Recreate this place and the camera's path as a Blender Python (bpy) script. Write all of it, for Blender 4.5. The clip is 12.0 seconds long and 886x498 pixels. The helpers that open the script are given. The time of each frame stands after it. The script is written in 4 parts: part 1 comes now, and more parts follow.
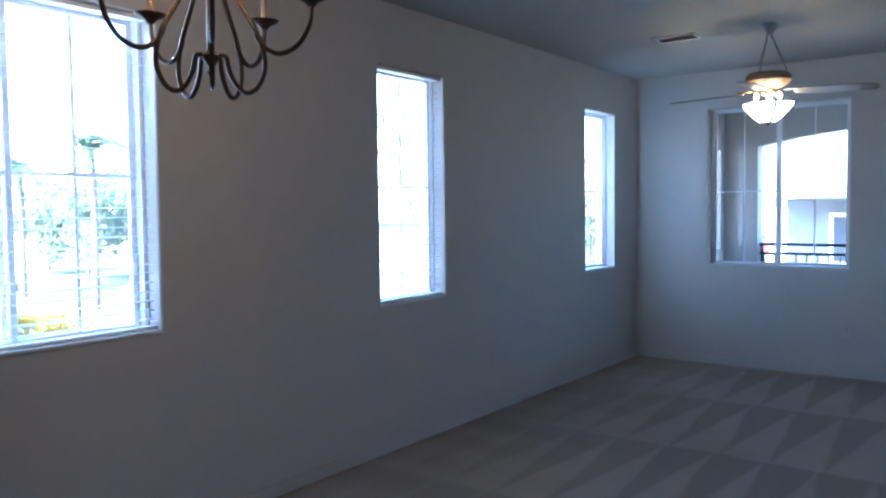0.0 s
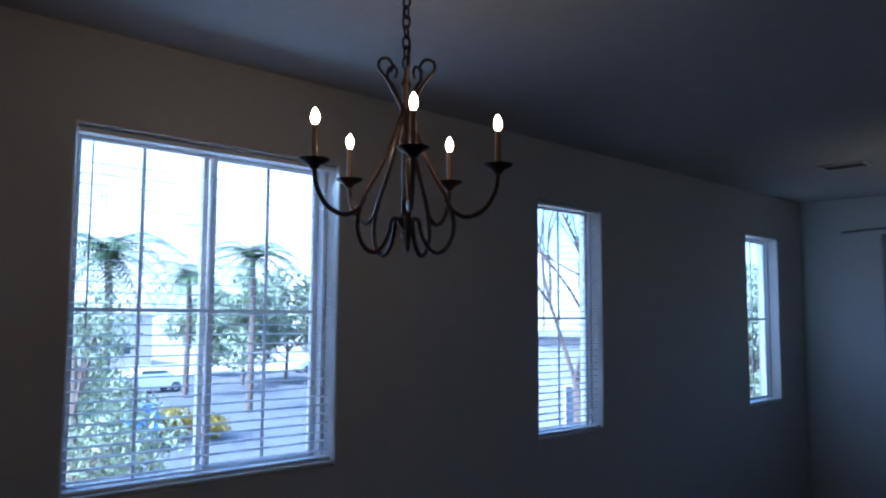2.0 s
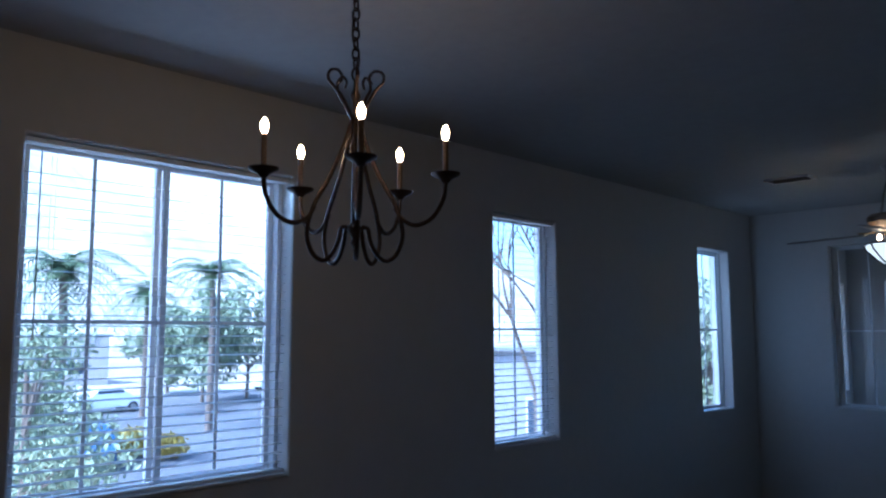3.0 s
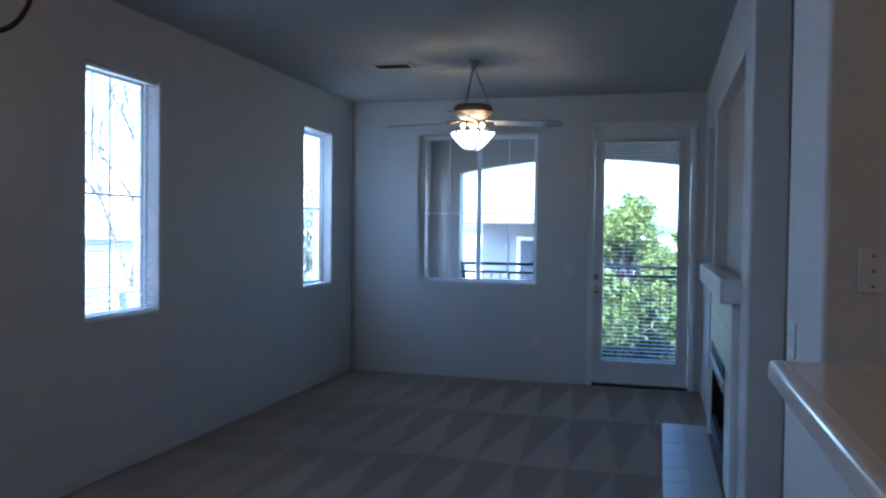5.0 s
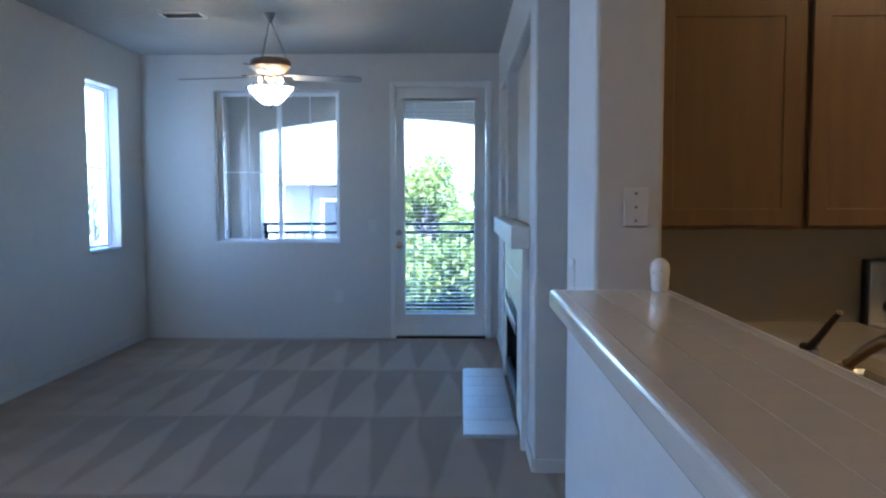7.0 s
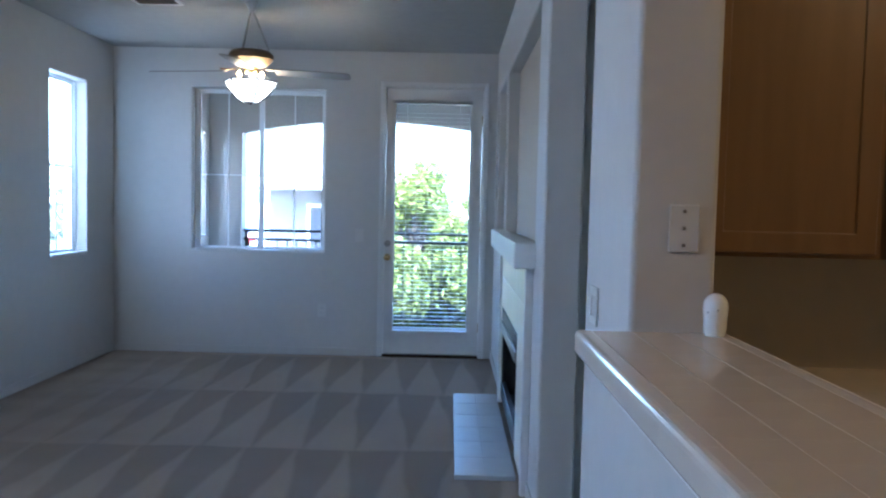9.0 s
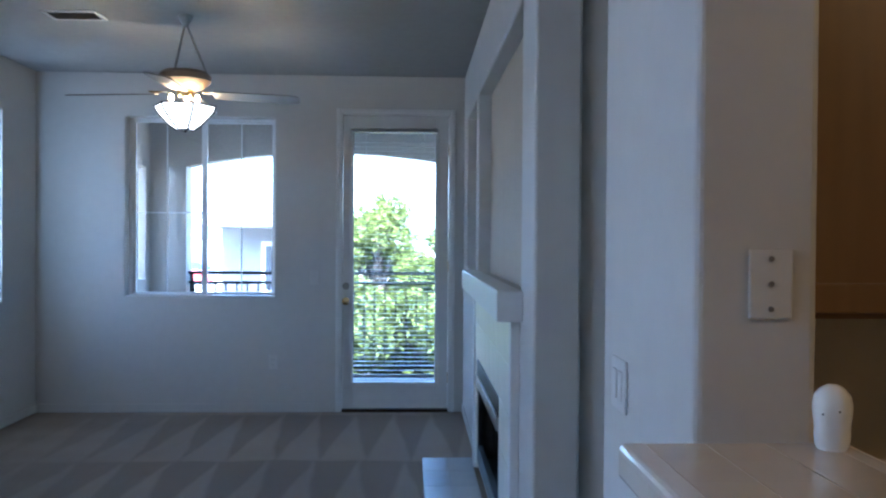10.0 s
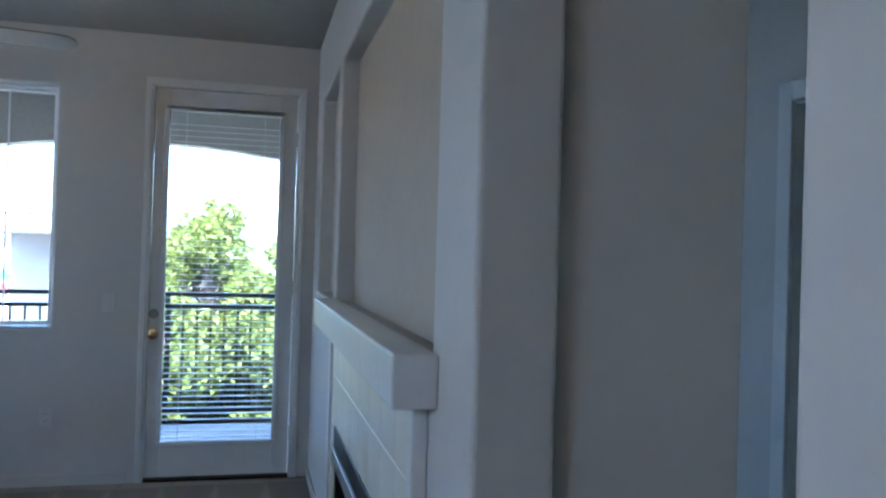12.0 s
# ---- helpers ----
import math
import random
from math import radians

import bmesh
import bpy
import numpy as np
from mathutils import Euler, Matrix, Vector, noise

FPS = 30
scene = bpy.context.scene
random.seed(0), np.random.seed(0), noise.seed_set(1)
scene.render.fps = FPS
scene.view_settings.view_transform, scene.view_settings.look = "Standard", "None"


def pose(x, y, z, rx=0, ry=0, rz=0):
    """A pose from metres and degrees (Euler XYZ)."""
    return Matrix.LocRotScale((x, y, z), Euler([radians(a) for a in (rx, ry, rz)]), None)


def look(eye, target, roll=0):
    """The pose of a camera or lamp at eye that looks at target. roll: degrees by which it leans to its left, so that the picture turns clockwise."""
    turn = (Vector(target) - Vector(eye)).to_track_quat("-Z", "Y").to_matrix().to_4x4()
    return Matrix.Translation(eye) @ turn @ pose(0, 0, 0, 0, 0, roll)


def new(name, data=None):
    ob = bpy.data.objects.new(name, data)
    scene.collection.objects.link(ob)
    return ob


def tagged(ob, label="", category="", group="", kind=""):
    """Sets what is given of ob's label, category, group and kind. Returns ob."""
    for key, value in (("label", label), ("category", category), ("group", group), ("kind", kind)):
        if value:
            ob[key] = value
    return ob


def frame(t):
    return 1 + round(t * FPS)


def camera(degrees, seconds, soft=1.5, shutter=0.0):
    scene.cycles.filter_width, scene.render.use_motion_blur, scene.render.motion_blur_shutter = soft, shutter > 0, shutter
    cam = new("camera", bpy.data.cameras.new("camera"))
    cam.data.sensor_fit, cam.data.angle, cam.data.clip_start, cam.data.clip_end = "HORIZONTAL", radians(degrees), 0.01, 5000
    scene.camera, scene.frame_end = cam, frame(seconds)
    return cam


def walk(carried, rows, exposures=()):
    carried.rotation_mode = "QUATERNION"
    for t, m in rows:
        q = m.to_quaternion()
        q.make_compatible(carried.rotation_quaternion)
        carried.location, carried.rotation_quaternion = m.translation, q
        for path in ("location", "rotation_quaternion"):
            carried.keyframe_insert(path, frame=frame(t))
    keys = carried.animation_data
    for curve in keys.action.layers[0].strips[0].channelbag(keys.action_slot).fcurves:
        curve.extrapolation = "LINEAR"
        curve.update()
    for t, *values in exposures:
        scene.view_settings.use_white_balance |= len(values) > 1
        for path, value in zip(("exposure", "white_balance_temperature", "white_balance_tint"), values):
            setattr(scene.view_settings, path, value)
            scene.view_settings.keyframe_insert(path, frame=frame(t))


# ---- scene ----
cam = camera(59.0, 12.0, soft=2.3)
PATH = [
    (0, (0.718, -0.925, 1.49), (-0.475, 0.677, 1.389), -0.7),
    (0.5, (0.693, -0.96, 1.529), (-0.613, 0.555, 1.505), -1.0),
    (1, (0.743, -1.013, 1.524), (-0.642, 0.429, 1.592), -1.6),
    (1.5, (0.719, -1.045, 1.581), (-0.702, 0.359, 1.698), -1.0),
    (2, (0.683, -1.067, 1.629), (-0.769, 0.296, 1.806), 0.3),
    (2.5, (0.701, -1.08, 1.634), (-0.749, 0.278, 1.861), 0.6),
    (3, (0.739, -1.06, 1.6), (-0.645, 0.368, 1.818), -0.2),
    (3.5, (0.749, -1.049, 1.559), (-0.347, 0.614, 1.746), -1.1),
    (3.7, (0.737, -1.057, 1.564), (-0.241, 0.679, 1.738), -0.3),
    (5.5, (0.654, -1.009, 1.399), (0.292, 0.956, 1.303), 0.2),
    (6, (0.679, -1.063, 1.386), (0.53, 0.929, 1.277), -0.0),
    (6.5, (0.688, -1.049, 1.378), (0.616, 0.946, 1.253), 0.2),
    (7, (0.687, -1.065, 1.382), (0.641, 0.93, 1.248), -0.1),
    (9, (0.648, -0.573, 1.393), (0.632, 1.424, 1.28), 1.3),
    (9.5, (0.615, -0.285, 1.408), (0.644, 1.714, 1.344), 1.1),
    (10, (0.628, 0.081, 1.419), (0.706, 2.08, 1.394), 0.4),
    (10.5, (0.622, 0.435, 1.427), (0.712, 2.432, 1.413), 0.6),
    (11, (0.62, 0.848, 1.422), (0.76, 2.842, 1.386), 1.2),
    (11.5, (0.62, 1.134, 1.426), (0.895, 3.115, 1.436), 0.8),
    (12, (0.652, 1.416, 1.432), (1.129, 3.358, 1.452), 1.7),
]
EXPOSURES = [(0, 4.12, 4340, 5), (0.5, 3.82, 4260, 5), (1.0, 3.12, 4170, 5), (1.5, 2.56, 4260, 6), (2.0, 2.12, 4160, 7), (2.5, 2.02, 4110, 7), (3.0, 1.92, 4110, 7),
             (3.5, 2.56, 4160, 6), (3.7, 2.76, 4210, 6), (5.5, 3.82, 4260, 4), (6.5, 4.44, 4240, 3), (9.5, 4.51, 4470, 4), (10.0, 4.26, 4440, 4), (10.5, 4.11, 4470, 4),
             (11.0, 3.93, 4440, 4), (11.5, 4.05, 4680, 2), (12.0, 4.14, 4730, 3)]
walk(cam, [(t, look(eye, target, roll)) for t, eye, target, roll in PATH], EXPOSURES)

# ---- world and sun ----
world = bpy.data.worlds.new("sky")
scene.world = world
world.use_nodes = True
wn = world.node_tree
sky = wn.nodes.new("ShaderNodeTexSky")
sky.sky_type = "NISHITA"
sky.sun_disc = False
sky.dust_density = 3.0
sky.sun_elevation = radians(56)
sky.sun_rotation = radians(178)
wn.nodes["Background"].inputs["Strength"].default_value = 0.15
wn.links.new(sky.outputs[0], wn.nodes["Background"].inputs["Color"])

sun_data = bpy.data.lights.new("sun", "SUN")
sun_data.energy, sun_data.angle, sun_data.color = 2.8, radians(0.5), (1.0, 0.95, 0.86)
sun = new("sun", sun_data)
az, el = radians(178), radians(56)
sun_dir = Vector((math.sin(az) * math.cos(el), math.cos(az) * math.cos(el), math.sin(el)))
sun.matrix_world = look(sun_dir * 30, (0, 0, 0))

# skylight as narrow area lamps in two window openings: across the corner window, and down from the head of the wide one
for name, width, height, watts, eye, target in (("corner_daylight", 0.085, 1.36, 0.28, (-2.4455, 5.386, 1.64), (-2.40, 6.4, 1.60)),
                                                ("wide_window_daylight", 1.15, 0.016, 0.95, (-2.412, 0.53, 2.325), (-1.4, 0.53, 1.65))):
    strip = bpy.data.lights.new(name, "AREA")
    strip.shape, strip.size, strip.size_y = "RECTANGLE", width, height
    strip.energy, strip.color = watts, (0.78, 0.89, 1.0)
    new(name, strip).matrix_world = look(eye, target)


# ---- materials ----
def material(name, color, rough=0.6, metal=0.0, spec=0.5):
    m = bpy.data.materials.new(name)
    m.use_nodes = True
    b = m.node_tree.nodes["Principled BSDF"]
    b.inputs["Base Color"].default_value = (*color, 1)
    b.inputs["Roughness"].default_value = rough
    b.inputs["Metallic"].default_value = metal
    b.inputs["Specular IOR Level"].default_value = spec
    return m


def textured(name, low, high, scale, rough=0.6, bump=0.2, bump_scale=200.0, big=1.5, metal=0.0, stretch=(1, 1, 1), dist=0.002, per_piece=0.0):
    """Colour between two tones by a fine and a broad noise, with fine relief."""
    m = material(name, low, rough, metal)
    nt, b = m.node_tree, m.node_tree.nodes["Principled BSDF"]
    tc = nt.nodes.new("ShaderNodeTexCoord")
    mp = nt.nodes.new("ShaderNodeMapping")
    mp.inputs["Scale"].default_value = stretch
    nt.links.new(tc.outputs["Object"], mp.inputs["Vector"])
    fine, broad, relief = (nt.nodes.new("ShaderNodeTexNoise") for _ in range(3))
    for node, s, detail in ((fine, scale, 6), (broad, big, 3), (relief, bump_scale, 3)):
        node.inputs["Scale"].default_value, node.inputs["Detail"].default_value = s, detail
        nt.links.new(mp.outputs[0], node.inputs["Vector"])
    add = nt.nodes.new("ShaderNodeMath")
    add.operation = "ADD"
    nt.links.new(fine.outputs["Fac"], add.inputs[0])
    nt.links.new(broad.outputs["Fac"], add.inputs[1])
    last = add
    if per_piece:
        info = nt.nodes.new("ShaderNodeObjectInfo")
        vary = nt.nodes.new("ShaderNodeMath")
        vary.operation = "MULTIPLY_ADD"
        vary.inputs[1].default_value = per_piece
        nt.links.new(info.outputs["Random"], vary.inputs[0])
        nt.links.new(add.outputs[0], vary.inputs[2])
        last = vary
    ramp = nt.nodes.new("ShaderNodeMapRange")
    ramp.inputs["From Min"].default_value, ramp.inputs["From Max"].default_value = 0.7, 1.3 + per_piece
    nt.links.new(last.outputs[0], ramp.inputs["Value"])
    mix = nt.nodes.new("ShaderNodeMix")
    mix.data_type = "RGBA"
    mix.inputs[6].default_value, mix.inputs[7].default_value = (*low, 1), (*high, 1)
    nt.links.new(ramp.outputs[0], mix.inputs[0])
    nt.links.new(mix.outputs[2], b.inputs["Base Color"])
    bmp = nt.nodes.new("ShaderNodeBump")
    bmp.inputs["Strength"].default_value, bmp.inputs["Distance"].default_value = bump, dist
    nt.links.new(relief.outputs["Fac"], bmp.inputs["Height"])
    nt.links.new(bmp.outputs[0], b.inputs["Normal"])
    return m


def glow(name, color, strength):
    m = material(name, color)
    b = m.node_tree.nodes["Principled BSDF"]
    b.inputs["Emission Color"].default_value = (*color, 1)
    b.inputs["Emission Strength"].default_value = strength
    return m


def clear_glass(name):
    m = material(name, (1, 1, 1), 0.0)
    b = m.node_tree.nodes["Principled BSDF"]
    b.inputs["Transmission Weight"].default_value = 1.0
    b.inputs["IOR"].default_value = 1.45
    return m


WALL = textured("wall_paint", (0.515, 0.505, 0.48), (0.545, 0.535, 0.51), 14, 0.75, 0.12, 260, 0.7)
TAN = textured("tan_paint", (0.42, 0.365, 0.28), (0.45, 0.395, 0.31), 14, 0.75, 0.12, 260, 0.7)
# far below white paint: the ceiling's shade is put into this colour
CEIL = textured("shaded_ceiling_paint", (0.33, 0.325, 0.31), (0.37, 0.365, 0.35), 18, 0.85, 0.25, 120, 0.6)
KITCHENWALL = textured("kitchen_paint", (0.50, 0.44, 0.33), (0.53, 0.47, 0.36), 14, 0.75, 0.12, 260, 0.7)
TRIM = textured("trim_paint", (0.63, 0.63, 0.62), (0.68, 0.68, 0.67), 20, 0.38, 0.04, 90, 2)
SURROUND = textured("cream_tile", (0.62, 0.60, 0.50), (0.72, 0.70, 0.60), 9, 0.35, 0.05, 60, 3, per_piece=0.4)
HEARTH = textured("hearth_tile", (0.37, 0.37, 0.37), (0.45, 0.45, 0.45), 9, 0.42, 0.05, 60, 3, per_piece=0.4)
BARTILE = textured("bar_tile", (0.52, 0.465, 0.38), (0.56, 0.505, 0.42), 10, 0.075, 0.03, 50, 3, per_piece=0.1)
BAREDGE = textured("bar_edge_tile", (0.57, 0.53, 0.465), (0.63, 0.59, 0.525), 10, 0.14, 0.04, 50, 3, per_piece=0.3)
BARGROUT = textured("bar_grout", (0.60, 0.55, 0.48), (0.66, 0.61, 0.54), 60, 0.8, 0.2, 300, 5)
NICKEL = textured("dull_nickel", (0.30, 0.29, 0.27), (0.40, 0.39, 0.37), 40, 0.35, 0.05, 200, 6, metal=0.9)
DOTS = material("dim_button", (0.16, 0.14, 0.12), 0.5)
GROUT = textured("grout", (0.52, 0.46, 0.385), (0.60, 0.54, 0.46), 60, 0.9, 0.3, 300, 5)
OAK = textured("maple_cabinet", (0.175, 0.100, 0.036), (0.215, 0.124, 0.046), 6, 0.35, 0.06, 40, 2, stretch=(5, 5, 0.5))
BRONZE = textured("dark_bronze", (0.028, 0.018, 0.013), (0.06, 0.038, 0.026), 40, 0.42, 0.1, 200, 6, metal=0.75)
CHROME = material("chrome", (0.52, 0.51, 0.50), 0.2, 1.0)
BRASS = textured("brass", (0.62, 0.46, 0.20), (0.72, 0.55, 0.28), 60, 0.24, 0.03, 200, 9, metal=1.0)
BLACK = textured("black_metal", (0.012, 0.012, 0.013), (0.03, 0.03, 0.032), 30, 0.45, 0.1, 200, 4, metal=0.4)
SOOT = textured("firebox", (0.02, 0.02, 0.022), (0.05, 0.048, 0.046), 20, 0.9, 0.3, 90, 4)
PLASTIC = textured("white_plastic", (0.56, 0.55, 0.525), (0.60, 0.59, 0.56), 30, 0.4, 0.03, 90, 5)
CERAMIC = textured("white_ceramic", (0.74, 0.72, 0.68), (0.80, 0.79, 0.76), 25, 0.2, 0.03, 90, 6)
ALMOND = textured("almond_enamel", (0.42, 0.37, 0.29), (0.48, 0.43, 0.35), 25, 0.25, 0.03, 90, 6)
VINYL = textured("window_vinyl", (0.74, 0.75, 0.76), (0.80, 0.81, 0.82), 20, 0.4, 0.03, 90, 2)
SLAT = textured("blind_slat", (0.74, 0.74, 0.72), (0.80, 0.80, 0.79), 20, 0.45, 0.03, 90, 2)
GLASS = clear_glass("pane_glass")
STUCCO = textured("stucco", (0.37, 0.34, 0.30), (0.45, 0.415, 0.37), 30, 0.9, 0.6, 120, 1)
CANDLE = textured("candle_sleeve", (0.13, 0.085, 0.045), (0.20, 0.13, 0.07), 40, 0.6, 0.1, 200, 8)
BULB = glow("bulb_glow", (1.0, 0.52, 0.18), 20)
FANBULB = glow("fan_bulb_glow", (1.0, 0.52, 0.18), 7)
BOWL = glow("bowl_glow", (1.0, 0.86, 0.62), 0.32)
KITCHENGLOW = glow("kitchen_diffuser", (1.0, 0.53, 0.17), 3.9)
MOTOR = textured("antique_brass", (0.15, 0.10, 0.055), (0.22, 0.15, 0.085), 20, 0.4, 0.05, 90, 5, metal=0.2)
BLADE = textured("fan_blade", (0.17, 0.15, 0.13), (0.24, 0.215, 0.19), 8, 0.45, 0.05, 60, 3)
DARK = material("dark_plastic", (0.03, 0.03, 0.03), 0.5)


def carpet_material():
    """Short beige pile with the wedge-shaped lay that a vacuum cleaner leaves."""
    m = textured("carpet", (0.235, 0.180, 0.126), (0.310, 0.242, 0.174), 260, 0.95, 0.9, 420, 1.2, dist=0.006)
    nt, b = m.node_tree, m.node_tree.nodes["Principled BSDF"]
    b.inputs["Sheen Weight"].default_value = 0.15
    base = b.inputs["Base Color"].links[0].from_socket

    def op(kind, a, c=None):
        n = nt.nodes.new("ShaderNodeMath")
        n.operation = kind
        for i, v in enumerate((a, c)):
            if v is None:
                continue
            if isinstance(v, (int, float)):
                n.inputs[i].default_value = v
            else:
                nt.links.new(v, n.inputs[i])
        return n.outputs[0]

    tc = nt.nodes.new("ShaderNodeTexCoord")
    wob = nt.nodes.new("ShaderNodeTexNoise")
    wob.inputs["Scale"].default_value = 1.7
    nt.links.new(tc.outputs["Object"], wob.inputs["Vector"])
    sep = nt.nodes.new("ShaderNodeSeparateXYZ")
    nt.links.new(tc.outputs["Object"], sep.inputs[0])
    shift = op("MULTIPLY", wob.outputs["Fac"], 0.45)
    row = op("DIVIDE", op("ADD", op("SUBTRACT", sep.outputs["Y"], 2.53), op("MULTIPLY", shift, 0.3)), 1.31)
    v = op("FRACT", row)
    offset = op("MULTIPLY", op("FLOOR", row), 0.37)
    u = op("FRACT", op("ADD", op("DIVIDE", op("ADD", sep.outputs["X"], op("MULTIPLY", shift, 0.16)), 0.295), offset))
    tri = op("MULTIPLY", op("ABSOLUTE", op("SUBTRACT", u, 0.5)), 2.0)
    edge = op("SUBTRACT", op("SUBTRACT", 1.0, v), tri)
    soft = nt.nodes.new("ShaderNodeMapRange")
    soft.inputs["From Min"].default_value, soft.inputs["From Max"].default_value = -0.10, 0.10
    soft.inputs["To Min"].default_value, soft.inputs["To Max"].default_value = -1.0, 1.0
    nt.links.new(edge, soft.inputs["Value"])
    # the wedges fade into long strokes towards the window wall
    near = nt.nodes.new("ShaderNodeMapRange")
    near.inputs["From Min"].default_value, near.inputs["From Max"].default_value = -1.9, -0.7
    near.inputs["To Min"].default_value, near.inputs["To Max"].default_value = 0.05, 0.19
    nt.links.new(op("ADD", sep.outputs["X"], op("MULTIPLY", wob.outputs["Fac"], 0.5)), near.inputs["Value"])
    stroke = op("MULTIPLY", op("SINE", op("MULTIPLY", op("ADD", sep.outputs["Y"], op("MULTIPLY", shift, 0.6)), 15.0)), op("SUBTRACT", 0.20, near.outputs[0]))
    lay = op("ADD", op("ADD", op("MULTIPLY", soft.outputs[0], near.outputs[0]), op("MULTIPLY", stroke, 0.45)), 1.02)
    mul = nt.nodes.new("ShaderNodeVectorMath")
    mul.operation = "SCALE"
    nt.links.new(base, mul.inputs[0])
    nt.links.new(lay, mul.inputs["Scale"])
    nt.links.new(mul.outputs[0], b.inputs["Base Color"])
    return m


CARPET = carpet_material()


# ---- mesh helpers ----
def mesh_of(bm, name, mat, smooth=False):
    me = bpy.data.meshes.new(name)
    bmesh.ops.recalc_face_normals(bm, faces=bm.faces)
    bm.to_mesh(me)
    bm.free()
    for m in mat if isinstance(mat, (list, tuple)) else (mat,):
        me.materials.append(m)
    if smooth:
        for p in me.polygons:
            p.use_smooth = True
        me.set_sharp_from_angle(angle=radians(40))
    return me


def solid(name, bm, mat, label="", category="", kind="", smooth=False, group=""):
    return tagged(new(name, mesh_of(bm, name, mat, smooth)), label, category, group, kind)


def part(name, bm, mat, parent, label="", smooth=False):
    ob = new(name, mesh_of(bm, name, mat, smooth))
    ob.parent = parent
    ob.matrix_parent_inverse = parent.matrix_world.inverted() if parent.parent is None and parent.type != "EMPTY" else Matrix()
    return tagged(ob, label)


def piece(name, me, parent, m):
    ob = new(name, me)
    ob.parent = parent
    ob.matrix_basis = m
    return ob


def thing(name, label, category, at=(0, 0, 0), group="", turn=0):
    ob = new(name)
    ob.empty_display_size = 0.1
    ob.matrix_basis = pose(*at, 0, 0, turn)
    return tagged(ob, label, category, group)


def box(x0, x1, y0, y1, z0, z1, bevel=0.0, seg=2, bm=None):
    one = bmesh.new()
    bmesh.ops.create_cube(one, size=1)
    for v in one.verts:
        v.co = Vector(((x0 + x1) / 2 + v.co.x * (x1 - x0), (y0 + y1) / 2 + v.co.y * (y1 - y0), (z0 + z1) / 2 + v.co.z * (z1 - z0)))
    if bevel:
        bmesh.ops.bevel(one, geom=one.edges[:], offset=bevel, segments=seg, affect="EDGES", profile=0.5)
    if bm is None:
        return one
    join(bm, one)
    return bm


def join(bm, other, m=None):
    if m is not None:
        bmesh.ops.transform(other, matrix=m, verts=other.verts)
    me = bpy.data.meshes.new("joining")
    other.to_mesh(me)
    other.free()
    bm.from_mesh(me)
    bpy.data.meshes.remove(me)
    return bm


def lathe(profile, n=20, m=None):
    """A turned shape from (radius, height) pairs."""
    bm = bmesh.new()
    rings = []
    for r, z in profile:
        rings.append([bm.verts.new((max(r, 1e-4) * math.cos(2 * math.pi * i / n), max(r, 1e-4) * math.sin(2 * math.pi * i / n), z)) for i in range(n)])
    for a, b in zip(rings, rings[1:]):
        for i in range(n):
            bm.faces.new((a[i], a[(i + 1) % n], b[(i + 1) % n], b[i]))
    bm.faces.new(rings[0])
    bm.faces.new(rings[-1])
    if m is not None:
        bmesh.ops.transform(bm, matrix=m, verts=bm.verts)
    return bm


def smooth_path(pts, steps=6):
    out = []
    P = [Vector(p) for p in pts]
    P = [P[0] * 2 - P[1]] + P + [P[-1] * 2 - P[-2]]
    for i in range(1, len(P) - 2):
        for s in range(steps):
            t = s / steps
            a, b, c, d = P[i - 1:i + 3]
            out.append(0.5 * ((2 * b) + (c - a) * t + (2 * a - 5 * b + 4 * c - d) * t * t + (3 * b - a - 3 * c + d) * t ** 3))
    out.append(P[-2])
    return out


def tube(pts, r0, r1=None, n=8, bm=None, closed=False):
    """A round bar along a line of points, tapering from r0 to r1."""
    r1 = r0 if r1 is None else r1
    bm = bm or bmesh.new()
    pts = [Vector(p) for p in pts]
    rings = []
    ref = Vector((0.13, 0.29, 0.95)).normalized()
    for i, p in enumerate(pts):
        a = pts[i - 1] if (i or closed) else p
        b = pts[(i + 1) % len(pts)] if (i + 1 < len(pts) or closed) else p
        d = (b - a).normalized()
        if abs(d.dot(ref)) > 0.985:
            ref = Vector((0.94, 0.2, 0.1)).normalized()
        u = d.cross(ref).normalized()
        ref = u.cross(d).normalized()
        r = r0 + (r1 - r0) * i / max(1, len(pts) - 1)
        rings.append([bm.verts.new(p + r * (math.cos(2 * math.pi * k / n) * u + math.sin(2 * math.pi * k / n) * ref)) for k in range(n)])
    pairs = list(zip(rings, rings[1:]))
    if closed:
        pairs.append((rings[-1], rings[0]))
    for a, b in pairs:
        for k in range(n):
            bm.faces.new((a[k], a[(k + 1) % n], b[(k + 1) % n], b[k]))
    if not closed:
        bm.faces.new(rings[0])
        bm.faces.new(rings[-1])
    return bm


